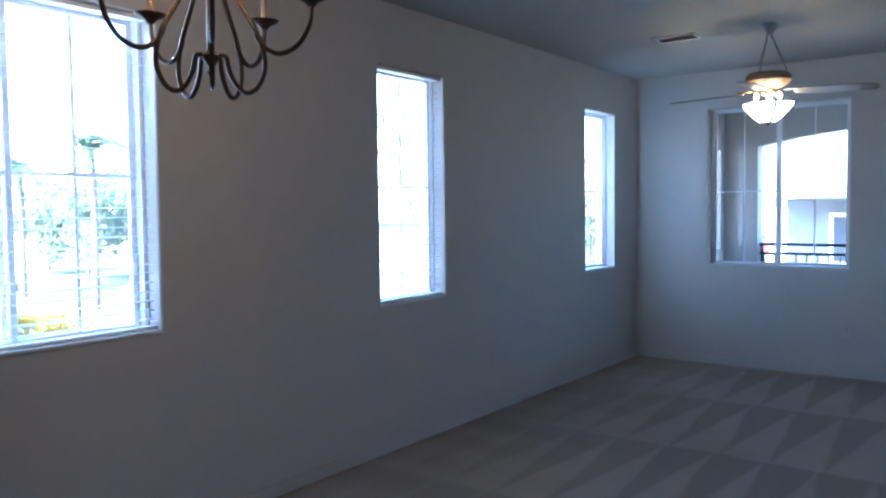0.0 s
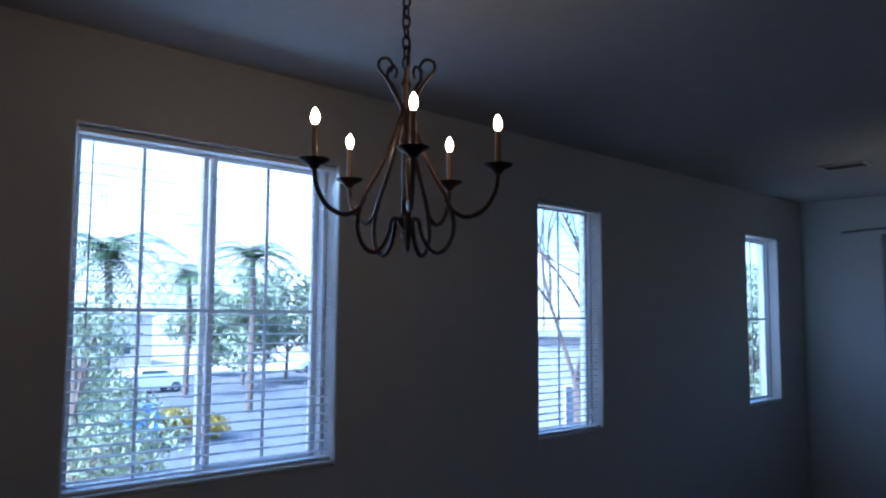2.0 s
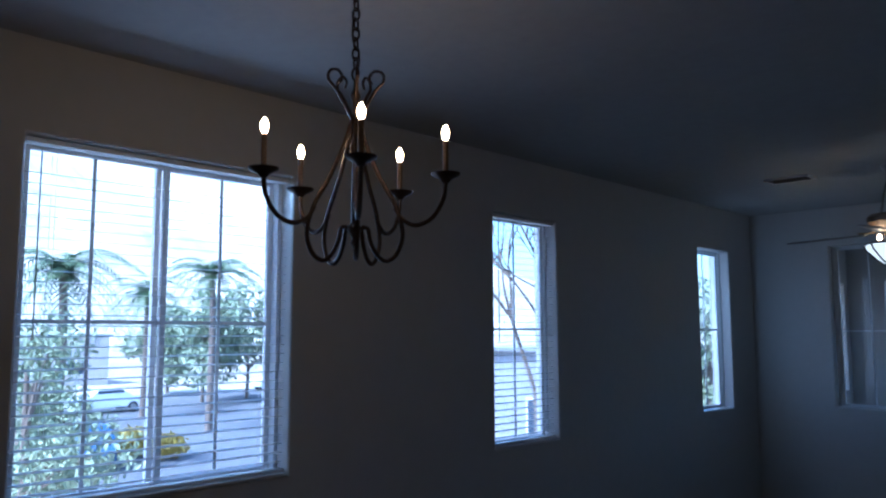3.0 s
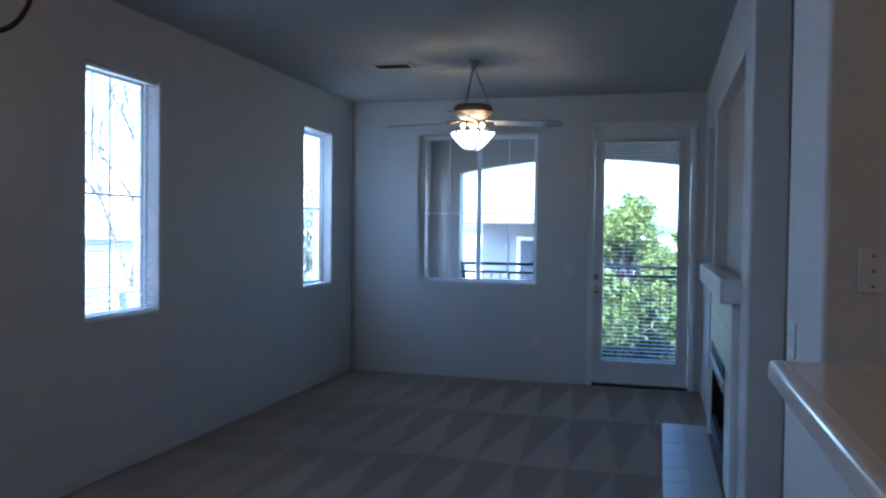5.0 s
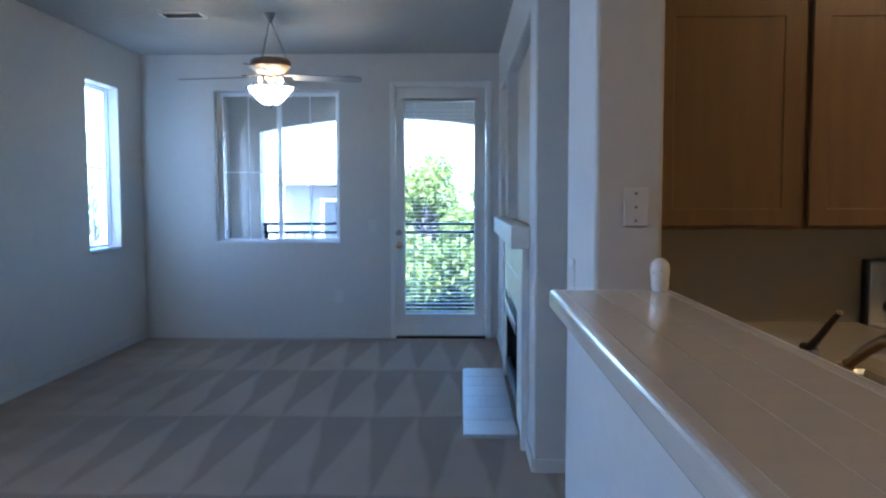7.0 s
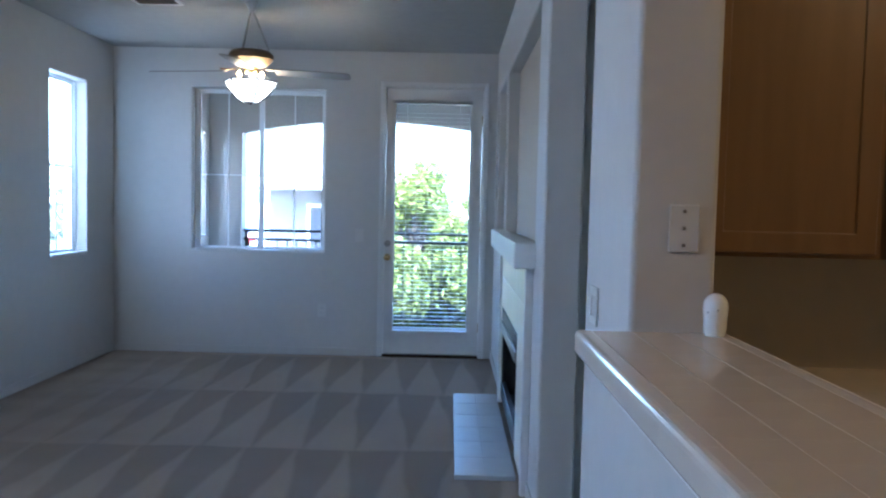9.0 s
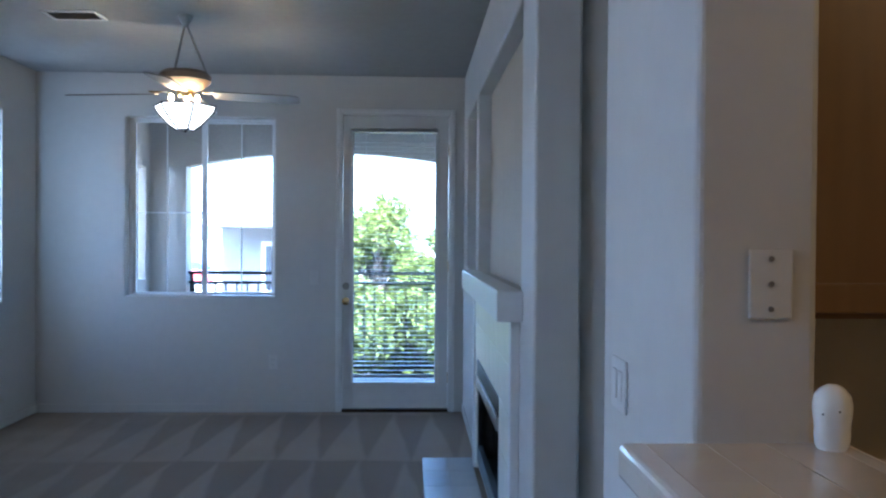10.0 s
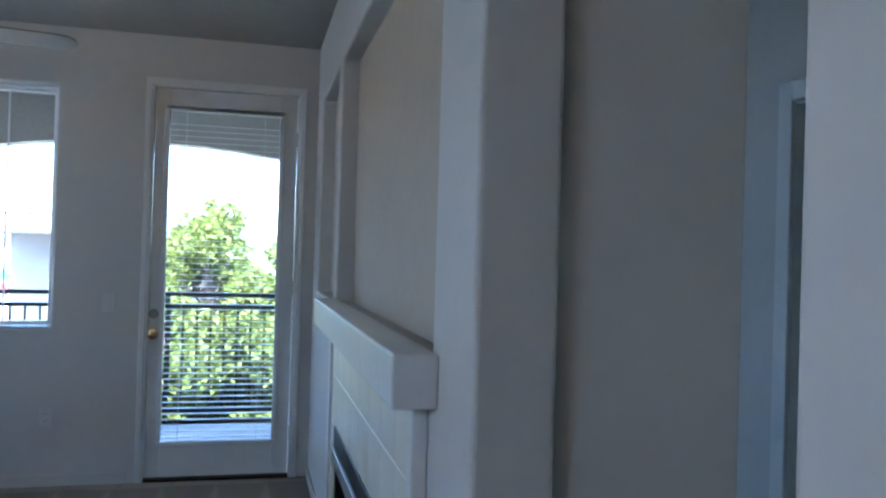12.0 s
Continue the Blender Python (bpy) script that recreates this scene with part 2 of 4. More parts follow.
def wall_sheet(axis, face, back, a0, a1, z0, z1, holes=(), round_edges=0.012):
    """A wall of real thickness with openings through it. axis: the direction across it; face, back: its two planes;
    a0..a1: its length; holes: (a0, a1, z0, z1)."""
    aa = sorted({a0, a1, *[v for h in holes for v in h[:2] if a0 < v < a1]})
    zz = sorted({z0, z1, *[v for h in holes for v in h[2:] if z0 < v < z1]})

    def open_at(i, k):
        if not (0 <= i < len(aa) - 1 and 0 <= k < len(zz) - 1):
            return True
        ca, cz = (aa[i] + aa[i + 1]) / 2, (zz[k] + zz[k + 1]) / 2
        return any(h[0] < ca < h[1] and h[2] < cz < h[3] for h in holes)

    def at(d, a, z):
        return (d, a, z) if axis == "x" else (a, d, z)

    bm = bmesh.new()
    cache = {}

    def vert(d, a, z):
        key = (d, a, z)
        if key not in cache:
            cache[key] = bm.verts.new(at(d, a, z))
        return cache[key]

    for i in range(len(aa) - 1):
        for k in range(len(zz) - 1):
            if open_at(i, k):
                continue
            lo, hi, bot, top = aa[i], aa[i + 1], zz[k], zz[k + 1]
            for d in (face, back):
                bm.faces.new([vert(d, lo, bot), vert(d, hi, bot), vert(d, hi, top), vert(d, lo, top)])
            for di, dk, p, q in ((-1, 0, (lo, bot), (lo, top)), (1, 0, (hi, bot), (hi, top)), (0, -1, (lo, bot), (hi, bot)), (0, 1, (lo, top), (hi, top))):
                if open_at(i + di, k + dk):
                    bm.faces.new([vert(face, *p), vert(face, *q), vert(back, *q), vert(back, *p)])
    bmesh.ops.recalc_face_normals(bm, faces=bm.faces)
    if round_edges:
        sharp = [e for e in bm.edges if len(e.link_faces) == 2 and e.link_faces[0].normal.dot(e.link_faces[1].normal) < 0.5]
        bmesh.ops.bevel(bm, geom=sharp, offset=round_edges, segments=3, affect="EDGES", profile=0.5)
    return bm


# ---- the setting ----
H = 2.743          # ceiling
XL, YF = -2.4, 6.5  # the long window wall and the balcony wall
XR = 1.05          # fireplace wall
YB = -3.6          # wall behind the start
XE = 4.2           # far side of kitchen and hall

solid("floor", box(-2.6, XE + 0.2, YB - 0.2, 6.62, -0.2, 0.0), CARPET, "beige cut-pile carpet with wedge-shaped vacuum marks", "floor", "structure")
solid("ceiling", box(-2.6, XE + 0.2, YB - 0.2, 6.7, H, H + 0.15), CEIL, "white ceiling with fine texture, its shade put into a grey paint colour", "ceiling", "structure")

W1 = (-0.075, 1.13, 0.95, 2.365)
W2 = (2.633, 3.29, 0.905, 2.365)
W3 = (5.38, 5.985, 0.925, 2.352)
solid("wall_west", wall_sheet("x", XL, XL - 0.2, YB, 6.7, -0.04, H + 0.04, (W1, W2, W3)), WALL, "long off-white painted wall with three windows", "wall", "structure")
FW = (-1.69, -0.49, 0.935, 2.395)
# unseen opening, added to bring daylight into the hall
HW = (1.74, 4.0, 0.3, 2.6)
DOOR = (0.035, 0.945, 0.0, 2.45)
solid("wall_north", wall_sheet("y", YF, YF + 0.18, XL - 0.05, XE + 0.05, -0.04, H + 0.04, (FW, DOOR, HW)), WALL, "off-white painted wall with sliding window and balcony door", "wall", "structure")
solid("wall_south", wall_sheet("y", YB, YB - 0.2, XL - 0.2, XE + 0.2, 0, H, round_edges=0), WALL, "plain off-white painted wall", "wall", "structure")
solid("wall_east", wall_sheet("x", XE, XE + 0.2, YB, 6.7, 0, H, round_edges=0), WALL, "plain off-white painted wall", "wall", "structure")

# fireplace chase: front with two display niches and the firebox opening, a thicker end pilaster, and its sides
NICHE_TOP = 2.36
NICHES = ((3.11, 5.16, 1.2, NICHE_TOP), (5.27, 6.2, 1.2, NICHE_TOP))
FIREBOX = (3.62, 4.8, 0.08, 0.70)
solid("wall_fireplace", wall_sheet("x", XR, XR + 0.165, 2.785, YF + 0.05, -0.04, H + 0.04, (*NICHES, FIREBOX)), WALL, "painted fireplace wall with two tall display niches", "wall", "structure")
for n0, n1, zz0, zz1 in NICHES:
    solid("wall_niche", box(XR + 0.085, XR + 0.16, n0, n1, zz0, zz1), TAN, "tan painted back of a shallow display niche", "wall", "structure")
solid("wall_chase", wall_sheet("y", 2.825, 2.925, XR + 0.155, 1.635, -0.04, H + 0.04), WALL, "painted side of the fireplace chase", "wall", "structure")
solid("wall_chase_east", wall_sheet("x", 1.635, 1.535, 2.925, YF + 0.05, -0.04, H + 0.04), WALL, "painted back of the fireplace chase", "wall", "structure")

# hall: a wall with a door beyond the chase
solid("wall_hall", wall_sheet("x", 2.51, 2.63, 2.0, 4.4, -0.04, H + 0.04, ((3.02, 3.82, 0.0, 2.03),)), WALL, "painted hall wall with a doorway", "wall", "structure")
# kitchen: back wall, stub wall at the end of the bar, half wall under it
solid("wall_kitchen", wall_sheet("y", 1.87, 1.99, 1.30, XE + 0.05, -0.04, H + 0.04), KITCHENWALL, "tan painted kitchen wall behind the cabinets", "wall", "structure")
solid("wall_stub", box(1.10, 1.31, 1.37, 1.99, -0.04, H + 0.04, 0.014, 3), WALL, "painted stub wall at the end of the bar", "wall", "structure")
solid("wall_half", box(1.08, 1.26, -2.3, 1.37, 0, 1.045), WALL, "painted half wall under the breakfast bar", "wall", "structure")


def board(name, x0, x1, y0, y1, h=0.07):
    bm = box(x0, x1, y0, y1, 0, h, 0.004)
    return solid(name, bm, WALL, "off-white painted baseboard", "baseboard", "structure")


board("baseboard", XL, XL + 0.012, YB, YF)
board("baseboard", XL + 0.012, DOOR[0] - 0.075, YF - 0.012, YF)
board("baseboard", XR - 0.012, XR, 5.3, YF)
board("baseboard", XR - 0.012, XR, 2.785, 3.12)
board("baseboard", XR, XR + 0.165, 2.773, 2.785)
board("baseboard", 1.068, 1.08, -2.3, 1.37)
board("baseboard", 1.088, 1.10, 1.37, 1.99)
board("baseboard", 1.22, 1.635, 2.813, 2.825)

# ---- windows ----
def bars(x_in, x_out, y0, y1, z0, z1, w, h=None):
    """Four mitred bars round an opening in a wall across x."""
    h = h or w
    return [wall_sheet("x", x_in, x_out, y0, y1, z0, z1, ((y0 + w, y1 - w, z0 + h, z1 - h),), 0.003)]


def merged(meshes):
    bm = meshes[0]
    for o in meshes[1:]:
        join(bm, o)
    return bm


def window(name, width, height, sashes, label, m, rail=0.5, bar=0.008):
    """A vinyl window built across x in its own space (room towards +x, origin at the sill's first corner), with a raised-edge sill."""
    w = thing(name, label, "window")
    w["kind"] = "structure"
    part("window_frame", merged(bars(-0.09, -0.17, 0, width, 0, height, 0.022, 0.014)), VINYL, w, "white vinyl frame")
    part("window_sill", box(-0.10, 0.004, 0.004, width - 0.004, -0.0005, 0.014, 0.004), TRIM, w, "white painted sill")
    step = (width - 0.044) / sashes
    for i in range(sashes):
        y0, y1 = 0.022 + i * step, 0.022 + (i + 1) * step
        x0 = -0.105 - 0.03 * (i % 2)
        if sashes > 1:
            y0, y1 = max(0.022, y0 - 0.026), min(width - 0.022, y1 + 0.026)
        sash = part("sash", merged(bars(x0, x0 - 0.028, y0, y1, 0.0145, height - 0.0145, 0.026, 0.02)), VINYL, w)
        pane = part("pane", box(x0 - 0.018, x0 - 0.012, y0 + 0.02, y1 - 0.02, 0.03, height - 0.03), GLASS, sash)
        pane.visible_shadow = False
        ym = width * (2 * i + 1) / (2 * sashes)
        part("muntin", box(x0 - 0.0115, x0 - 0.004, ym - bar, ym + bar, 0.035, height - 0.035, 0.002), VINYL, sash)
        zr = height * rail
        part("muntin", merged([box(x0 - 0.0115, x0 - 0.0045, y0 + 0.026, ym - 0.0085, zr - bar, zr + bar, 0.002),
                               box(x0 - 0.0115, x0 - 0.0045, ym + 0.0085, y1 - 0.026, zr - bar, zr + bar, 0.002)]), VINYL, sash)
    w.matrix_basis = m
    return w


def blind(width, height, m, label, tilt=7.0, depth=0.031, pitch=0.042, wand=0.06):
    """A raised-or-lowered mini blind with every slat its own piece, built like the window that it hangs in."""
    b = thing("window_blind", label, "blind", group="mini blinds")
    part("headrail", box(-0.075, -0.02, 0.006, width - 0.006, height - 0.022, height - 0.002, 0.003), SLAT, b)
    part("bottom_rail", box(-0.072, -0.022, 0.008, width - 0.008, 0.017, 0.031, 0.003), SLAT, b)
    bm = bmesh.new()
    prof = [(-depth / 2, 0.0), (-depth / 4, 0.0014), (0, 0.0019), (depth / 4, 0.0014), (depth / 2, 0.0)]
    rows = []
    for y in (0.008, width - 0.008):
        rows.append([bm.verts.new((x, y, z)) for x, z in prof] + [bm.verts.new((x, y, z - 0.0006)) for x, z in reversed(prof)])
    for i in range(10):
        bm.faces.new((rows[0][i], rows[0][(i + 1) % 10], rows[1][(i + 1) % 10], rows[1][i]))
    bm.faces.new(rows[0])
    bm.faces.new(rows[1])
    me = mesh_of(bm, "slat", SLAT)
    n = int((height - 0.11) / pitch)
    for i in range(n):
        piece("slat", me, b, pose(-0.047, 0, 0.06 + i * pitch, 0, tilt, 0))
    for y in (0.12, width - 0.12):
        for x in (-0.0735, -0.0205):
            part("ladder_cord", box(x - 0.0006, x + 0.0006, y - 0.0006, y + 0.0006, 0.03, height - 0.03), SLAT, b)
    part("tilt_wand", tube([(-0.012, wand, height - 0.05), (-0.012, wand, height * 0.45)], 0.0035, n=6), SLAT, b)
    b.matrix_basis = m
    return b


window("window_1", W1[1] - W1[0], W1[3] - W1[2], 2, "white two-pane sliding window with grid bars", pose(XL, W1[0], W1[2]))
window("window_2", W2[1] - W2[0], W2[3] - W2[2], 1, "tall narrow white window with grid bars", pose(XL, W2[0], W2[2]))
window("window_3", W3[1] - W3[0], W3[3] - W3[2], 1, "tall narrow white window near the corner", pose(XL, W3[0], W3[2]))
window("window_4", FW[1] - FW[0], FW[3] - FW[2], 2, "white sliding window with grid bars onto the balcony", pose(FW[0], YF, FW[2], 0, 0, -90), rail=0.47, bar=0.005)
# added out of view, only to brighten the hall wall
window("hall_fill_window", HW[1] - HW[0], HW[3] - HW[2], 3, "unseen window added at the hall's end to let daylight in", pose(HW[0], YF, HW[2], 0, 0, -90))
for W in (W1, W2):
    blind(W[1] - W[0], W[3] - W[2] - 0.004, pose(XL, W[0], W[2]), "white horizontal slat blind, lowered and tilted open")

# ---- balcony door ----
def balcony_door():
    x0, x1, z1 = DOOR[0], DOOR[1], DOOR[3]
    casing = thing("door_casing", "white painted casing round the balcony door", "door casing")
    casing["kind"] = "structure"
    part("jamb", box(x0, x0 + 0.02, YF - 0.004, YF + 0.17, 0, z1, 0.002), TRIM, casing)
    part("jamb", box(x1 - 0.02, x1, YF - 0.004, YF + 0.17, 0, z1, 0.002), TRIM, casing)
    part("head", box(x0 + 0.02, x1 - 0.02, YF - 0.004, YF + 0.17, z1 - 0.02, z1, 0.002), TRIM, casing)
    part("casing_board", box(x0 - 0.03, x0 + 0.006, YF - 0.018, YF - 0.0045, 0, z1 + 0.03, 0.005), TRIM, casing)
    part("casing_board", box(x1 - 0.006, x1 + 0.03, YF - 0.018, YF - 0.0045, 0, z1 + 0.03, 0.005), TRIM, casing)
    part("casing_board", box(x0 + 0.006, x1 - 0.006, YF - 0.018, YF - 0.0045, z1 - 0.006, z1 + 0.03, 0.005), TRIM, casing)
    part("threshold", box(x0 + 0.02, x1 - 0.02, YF - 0.01, YF + 0.17, 0, 0.018, 0.004), BRONZE, casing, "dark metal threshold")
    d = thing("door_1", "white glazed balcony door, closed, with a full-height pane", "door")
    d["kind"] = "structure"
    a0, a1, b0, b1 = x0 + 0.024, x1 - 0.024, 0.022, z1 - 0.024
    g0, g1, h0, h1 = 0.145, 0.815, 0.24, 2.29
    y0, y1 = YF + 0.022, YF + 0.066
    part("stile", box(a0, g0, y0, y1, b0, b1, 0.003), TRIM, d)
    part("stile", box(g1, a1, y0, y1, b0, b1, 0.003), TRIM, d)
    part("rail", box(g0, g1, y0, y1, b0, h0, 0.003), TRIM, d)
    part("rail", box(g0, g1, y0, y1, h1, b1, 0.003), TRIM, d)
    moulding = bmesh.new()
    for q in ((g0 - 0.03, g1 + 0.03, h0 - 0.03, h0), (g0 - 0.03, g1 + 0.03, h1, h1 + 0.03), (g0 - 0.03, g0, h0, h1), (g1, g1 + 0.03, h0, h1)):
        box(q[0], q[1], y0 - 0.012, y0 - 0.0005, q[2], q[3], 0.005, bm=moulding)
    part("glazing_bead", moulding, TRIM, d)
    pane = part("pane", box(g0, g1, y0 + 0.016, y0 + 0.022, h0, h1), GLASS, d)
    pane.visible_shadow = False
    lock = lathe([(0.0, 0.0), (0.03, 0.0), (0.03, 0.006), (0.018, 0.012), (0.018, 0.02), (0.0, 0.021)], 16, pose(0.085, y0, 1.03, 90))
    part("deadbolt", lock, NICKEL, d, "dull metal deadbolt", smooth=True)
    knob = lathe([(0.0, 0.0), (0.033, 0.0), (0.032, 0.006), (0.013, 0.01), (0.012, 0.03), (0.024, 0.038), (0.029, 0.05), (0.025, 0.062), (0.0, 0.067)], 18, pose(0.085, y0, 0.905, 90))
    part("door_knob", knob, BRASS, d, "brass door knob", smooth=True)
    for z in (0.28, 1.2, 2.15):
        part("hinge", tube([(a1 + 0.003, y0 - 0.006, z - 0.045), (a1 + 0.003, y0 - 0.006, z + 0.045)], 0.006, n=8), BRASS, d)


balcony_door()
# blind on the door's pane
blind(0.715, 2.115, pose(0.125, YF + 0.012, 0.205, 0, 0, -90) @ pose(0.022, 0, 0), "white horizontal slat blind on the glazed door, tilted open", tilt=4.0, depth=0.036, pitch=0.036, wand=0.69)

# ---- balcony ----
YO = 8.2
solid("balcony_floor", box(-2.25, 1.6, 6.68, YO + 0.2, -0.16, -0.02), STUCCO, "grey balcony deck", "balcony floor", "structure")
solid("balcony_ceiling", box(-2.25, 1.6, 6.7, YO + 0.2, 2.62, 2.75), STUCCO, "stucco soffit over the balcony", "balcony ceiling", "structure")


def arched_wall(y0, y1, x0, x1, o0, o1, z0, z1, spring, rise, bottom):
    """A wall across y with a shallow segmental arch through it."""
    bm = bmesh.new()
    n = 20
    arc = [(o0 + (o1 - o0) * i / n, spring + rise * (1 - (2 * i / n - 1) ** 2)) for i in range(n + 1)]
    lower, upper = {}, {}
    for y in (y0, y1):
        lower[y] = [bm.verts.new((x, y, z)) for x, z in arc]
        upper[y] = [bm.verts.new((x, y, z1)) for x, z in arc]
    for i in range(n):
        for y in (y0, y1):
            bm.faces.new((lower[y][i], lower[y][i + 1], upper[y][i + 1], upper[y][i]))
        bm.faces.new((lower[y0][i], lower[y0][i + 1], lower[y1][i + 1], lower[y1][i]))
    box(x0, o0, y0, y1, z0, z1, bm=bm)
    box(o1, x1, y0, y1, z0, z1, bm=bm)
    if bottom > z0:
        box(o0, o1, y0, y1, z0, bottom, bm=bm)
    return bm


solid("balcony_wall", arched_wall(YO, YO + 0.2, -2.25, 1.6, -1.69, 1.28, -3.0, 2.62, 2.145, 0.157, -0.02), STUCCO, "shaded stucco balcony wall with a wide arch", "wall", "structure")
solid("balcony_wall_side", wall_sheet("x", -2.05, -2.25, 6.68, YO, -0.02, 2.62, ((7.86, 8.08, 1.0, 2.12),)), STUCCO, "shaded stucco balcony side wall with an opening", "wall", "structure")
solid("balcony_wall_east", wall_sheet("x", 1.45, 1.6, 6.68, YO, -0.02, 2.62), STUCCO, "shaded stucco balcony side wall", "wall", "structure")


def railing():
    r = thing("balcony_railing", "dark metal balcony railing with thin balusters", "railing", (0, YO + 0.1, 0))
    for z, h in ((1.056, 0.034), (0.955, 0.03), (0.085, 0.03)):
        part("rail", box(-1.69, 1.28, -0.02, 0.02, z - h / 2, z + h / 2, 0.004), BLACK, r)
    me = mesh_of(box(-0.008, 0.008, -0.008, 0.008, 0.10, 0.94), "baluster", BLACK)
    for i in range(27):
        piece("baluster", me, r, pose(-1.69 + 2.97 * (i + 0.5) / 27, 0, 0))
    for x in (-1.66, 0.0, 1.25):
        part("post", box(x - 0.015, x + 0.015, -0.0195, 0.0195, -0.02, 1.039), BLACK, r)


railing()

# ---- fireplace ----
def fireplace():
    m = thing("mantel", "white painted box mantel shelf over the fireplace", "mantel", (0, 0, 0))
    part("shelf", box(0.948, XR - 0.0005, 3.035, 5.1, 1.106, 1.224, 0.006), TRIM, m)
    part("leg", box(1.012, XR - 0.0005, 3.12, 3.17, 0.0, 1.1055, 0.005), TRIM, m)
    part("leg", box(1.012, XR - 0.0005, 4.93, 4.985, 0.0, 1.1055, 0.005), TRIM, m)
    s = thing("fireplace_surround", "cream square tiles round the firebox", "tile surround")
    part("tile_backing", merged([box(1.034, XR - 0.001, 3.171, 3.62, 0.032, 1.105), box(1.034, XR - 0.001, 4.8, 4.929, 0.032, 1.105),
                                 box(1.034, XR - 0.001, 3.62, 4.8, 0.70, 1.105)]), GROUT, s, "pale grout bed")
    me = {}

    def tile(y0, y1, z0, z1):
        key = (round(y1 - y0, 3), round(z1 - z0, 3))
        if key not in me:
            me[key] = mesh_of(box(-0.006, 0.004, 0.0015, key[0] - 0.0015, 0.0015, key[1] - 0.0015, 0.0012, 1), "tile", SURROUND)
        piece("tile", me[key], s, pose(1.030, y0, z0))

    for row in range(2):
        z0 = 0.703 + row * 0.2005
        for i in range(8):
            tile(3.172 + i * 0.2195, 3.172 + (i + 1) * 0.2195, z0, z0 + 0.2005)
    for row in range(3):
        z0 = 0.034 + row * 0.2233
        for i in range(2):
            tile(3.172 + i * 0.2235, 3.172 + (i + 1) * 0.2235, z0, z0 + 0.2233)
        tile(4.803, 4.928, z0, z0 + 0.2233)
    f = thing("firebox", "black metal gas fireplace insert with a glass front", "fireplace insert")
    y0, y1, z0, z1 = 3.622, 4.798, 0.082, 0.698
    shell = bmesh.new()
    for q in ((1.06, 1.5, y0, y1, z0, z0 + 0.01), (1.06, 1.5, y0, y1, z1 - 0.01, z1), (1.06, 1.5, y0, y0 + 0.01, z0 + 0.01, z1 - 0.01),
              (1.06, 1.5, y1 - 0.01, y1, z0 + 0.01, z1 - 0.01), (1.5, 1.51, y0, y1, z0, z1)):
        box(*q, bm=shell)
    part("shell", shell, SOOT, f)
    part("hood", box(1.022, 1.06, y0 + 0.01, y1 - 0.01, z1 - 0.085, z1 - 0.003, 0.004), BLACK, f, "black louvred hood")
    part("trim_strip", box(1.014, 1.05, y0 + 0.01, y1 - 0.01, z1 - 0.155, z1 - 0.092, 0.004), NICKEL, f, "dull metal strip")
    part("base_grille", box(1.026, 1.06, y0 + 0.01, y1 - 0.01, z0, z0 + 0.10, 0.004), BLACK, f)
    for yy in (y0 + 0.012, y1 - 0.05):
        part("side_trim", box(1.03, 1.058, yy, yy + 0.038, z0 + 0.101, z1 - 0.156, 0.003), BLACK, f)
    part("glass_front", box(1.12, 1.124, y0 + 0.012, y1 - 0.012, z0 + 0.102, z1 - 0.157), GLASS, f)
    for i, (yy, a) in enumerate(((3.95, 12), (4.25, -18), (4.4, 8))):
        part("log", lathe([(0.0, -0.28), (0.05, -0.28), (0.06, -0.1), (0.052, 0.1), (0.058, 0.27), (0.0, 0.27)], 10, pose(1.25 + 0.07 * i, yy, z0 + 0.07 + 0.08 * (i == 1), 90, 0, a)), STUCCO, f, "ceramic log", smooth=True)
    h = thing("hearth", "pale square tile hearth flush in the carpet", "hearth")
    part("hearth_bed", box(0.70, 1.011, 3.33, 5.06, 0.001, 0.0235), HEARTH, h, "pale grout bed")
    me2 = mesh_of(box(0.0015, 0.1545, 0.0015, 0.2865, 0, 0.010, 0.0012, 1), "tile", HEARTH)
    for i in range(2):
        for j in range(6):
            piece("tile", me2, h, pose(0.70 + i * 0.155, 3.33 + j * 0.288, 0.016))


fireplace()

# ---- breakfast bar ----
def bar():
    b = thing("breakfast_bar", "raised bar top in glossy cream tile", "bar counter", (0, 0, 1.045))
    part("substrate", box(0.985, 1.318, -2.32, 1.295, 0.001, 0.0537), BARGROUT, b, "grout bed")
    part("apron", box(1.045, 1.079, -2.3, 1.30, -0.105, 0.0, 0.006), TRIM, b, "white painted trim under the bar")
    size = 0.0965
    tile_me = mesh_of(box(0.0012, size - 0.0012, 0.00015, size - 0.00015, 0, 0.012), "tile", BARTILE)
    nose = bmesh.new()
    prof = [(0.0385, 0.0545), (0.016, 0.0545), (0.009, 0.0535), (0.004, 0.0505), (0.001, 0.0455), (0.0, 0.039), (0.0, 0.006), (0.002, 0.0015), (0.006, 0.0), (0.0385, 0.0)]
    ends = [[nose.verts.new((x, y, z)) for x, z in prof] for y in (0.0002, 0.1518)]
    for i in range(len(prof)):
        j = (i + 1) % len(prof)
        nose.faces.new((ends[0][i], ends[0][j], ends[1][j], ends[1][i]))
    nose.faces.new(ends[0])
    nose.faces.new(ends[1])
    nose_me = mesh_of(nose, "edge_tile", BAREDGE)
    for j in range(37):
        for i in range(3):
            piece("tile", tile_me, b, pose(0.9945 + i * size, 1.297 - size * (j + 1), 0.0425))
    for j in range(24):
        y = 1.300 - 0.152 * (j + 1)
        piece("edge_tile", nose_me, b, pose(0.955, y, 0.0))
        piece("edge_tile", nose_me, b, pose(1.3235, y + 0.152, 0.0, 0, 0, 180))
    return b


bar()


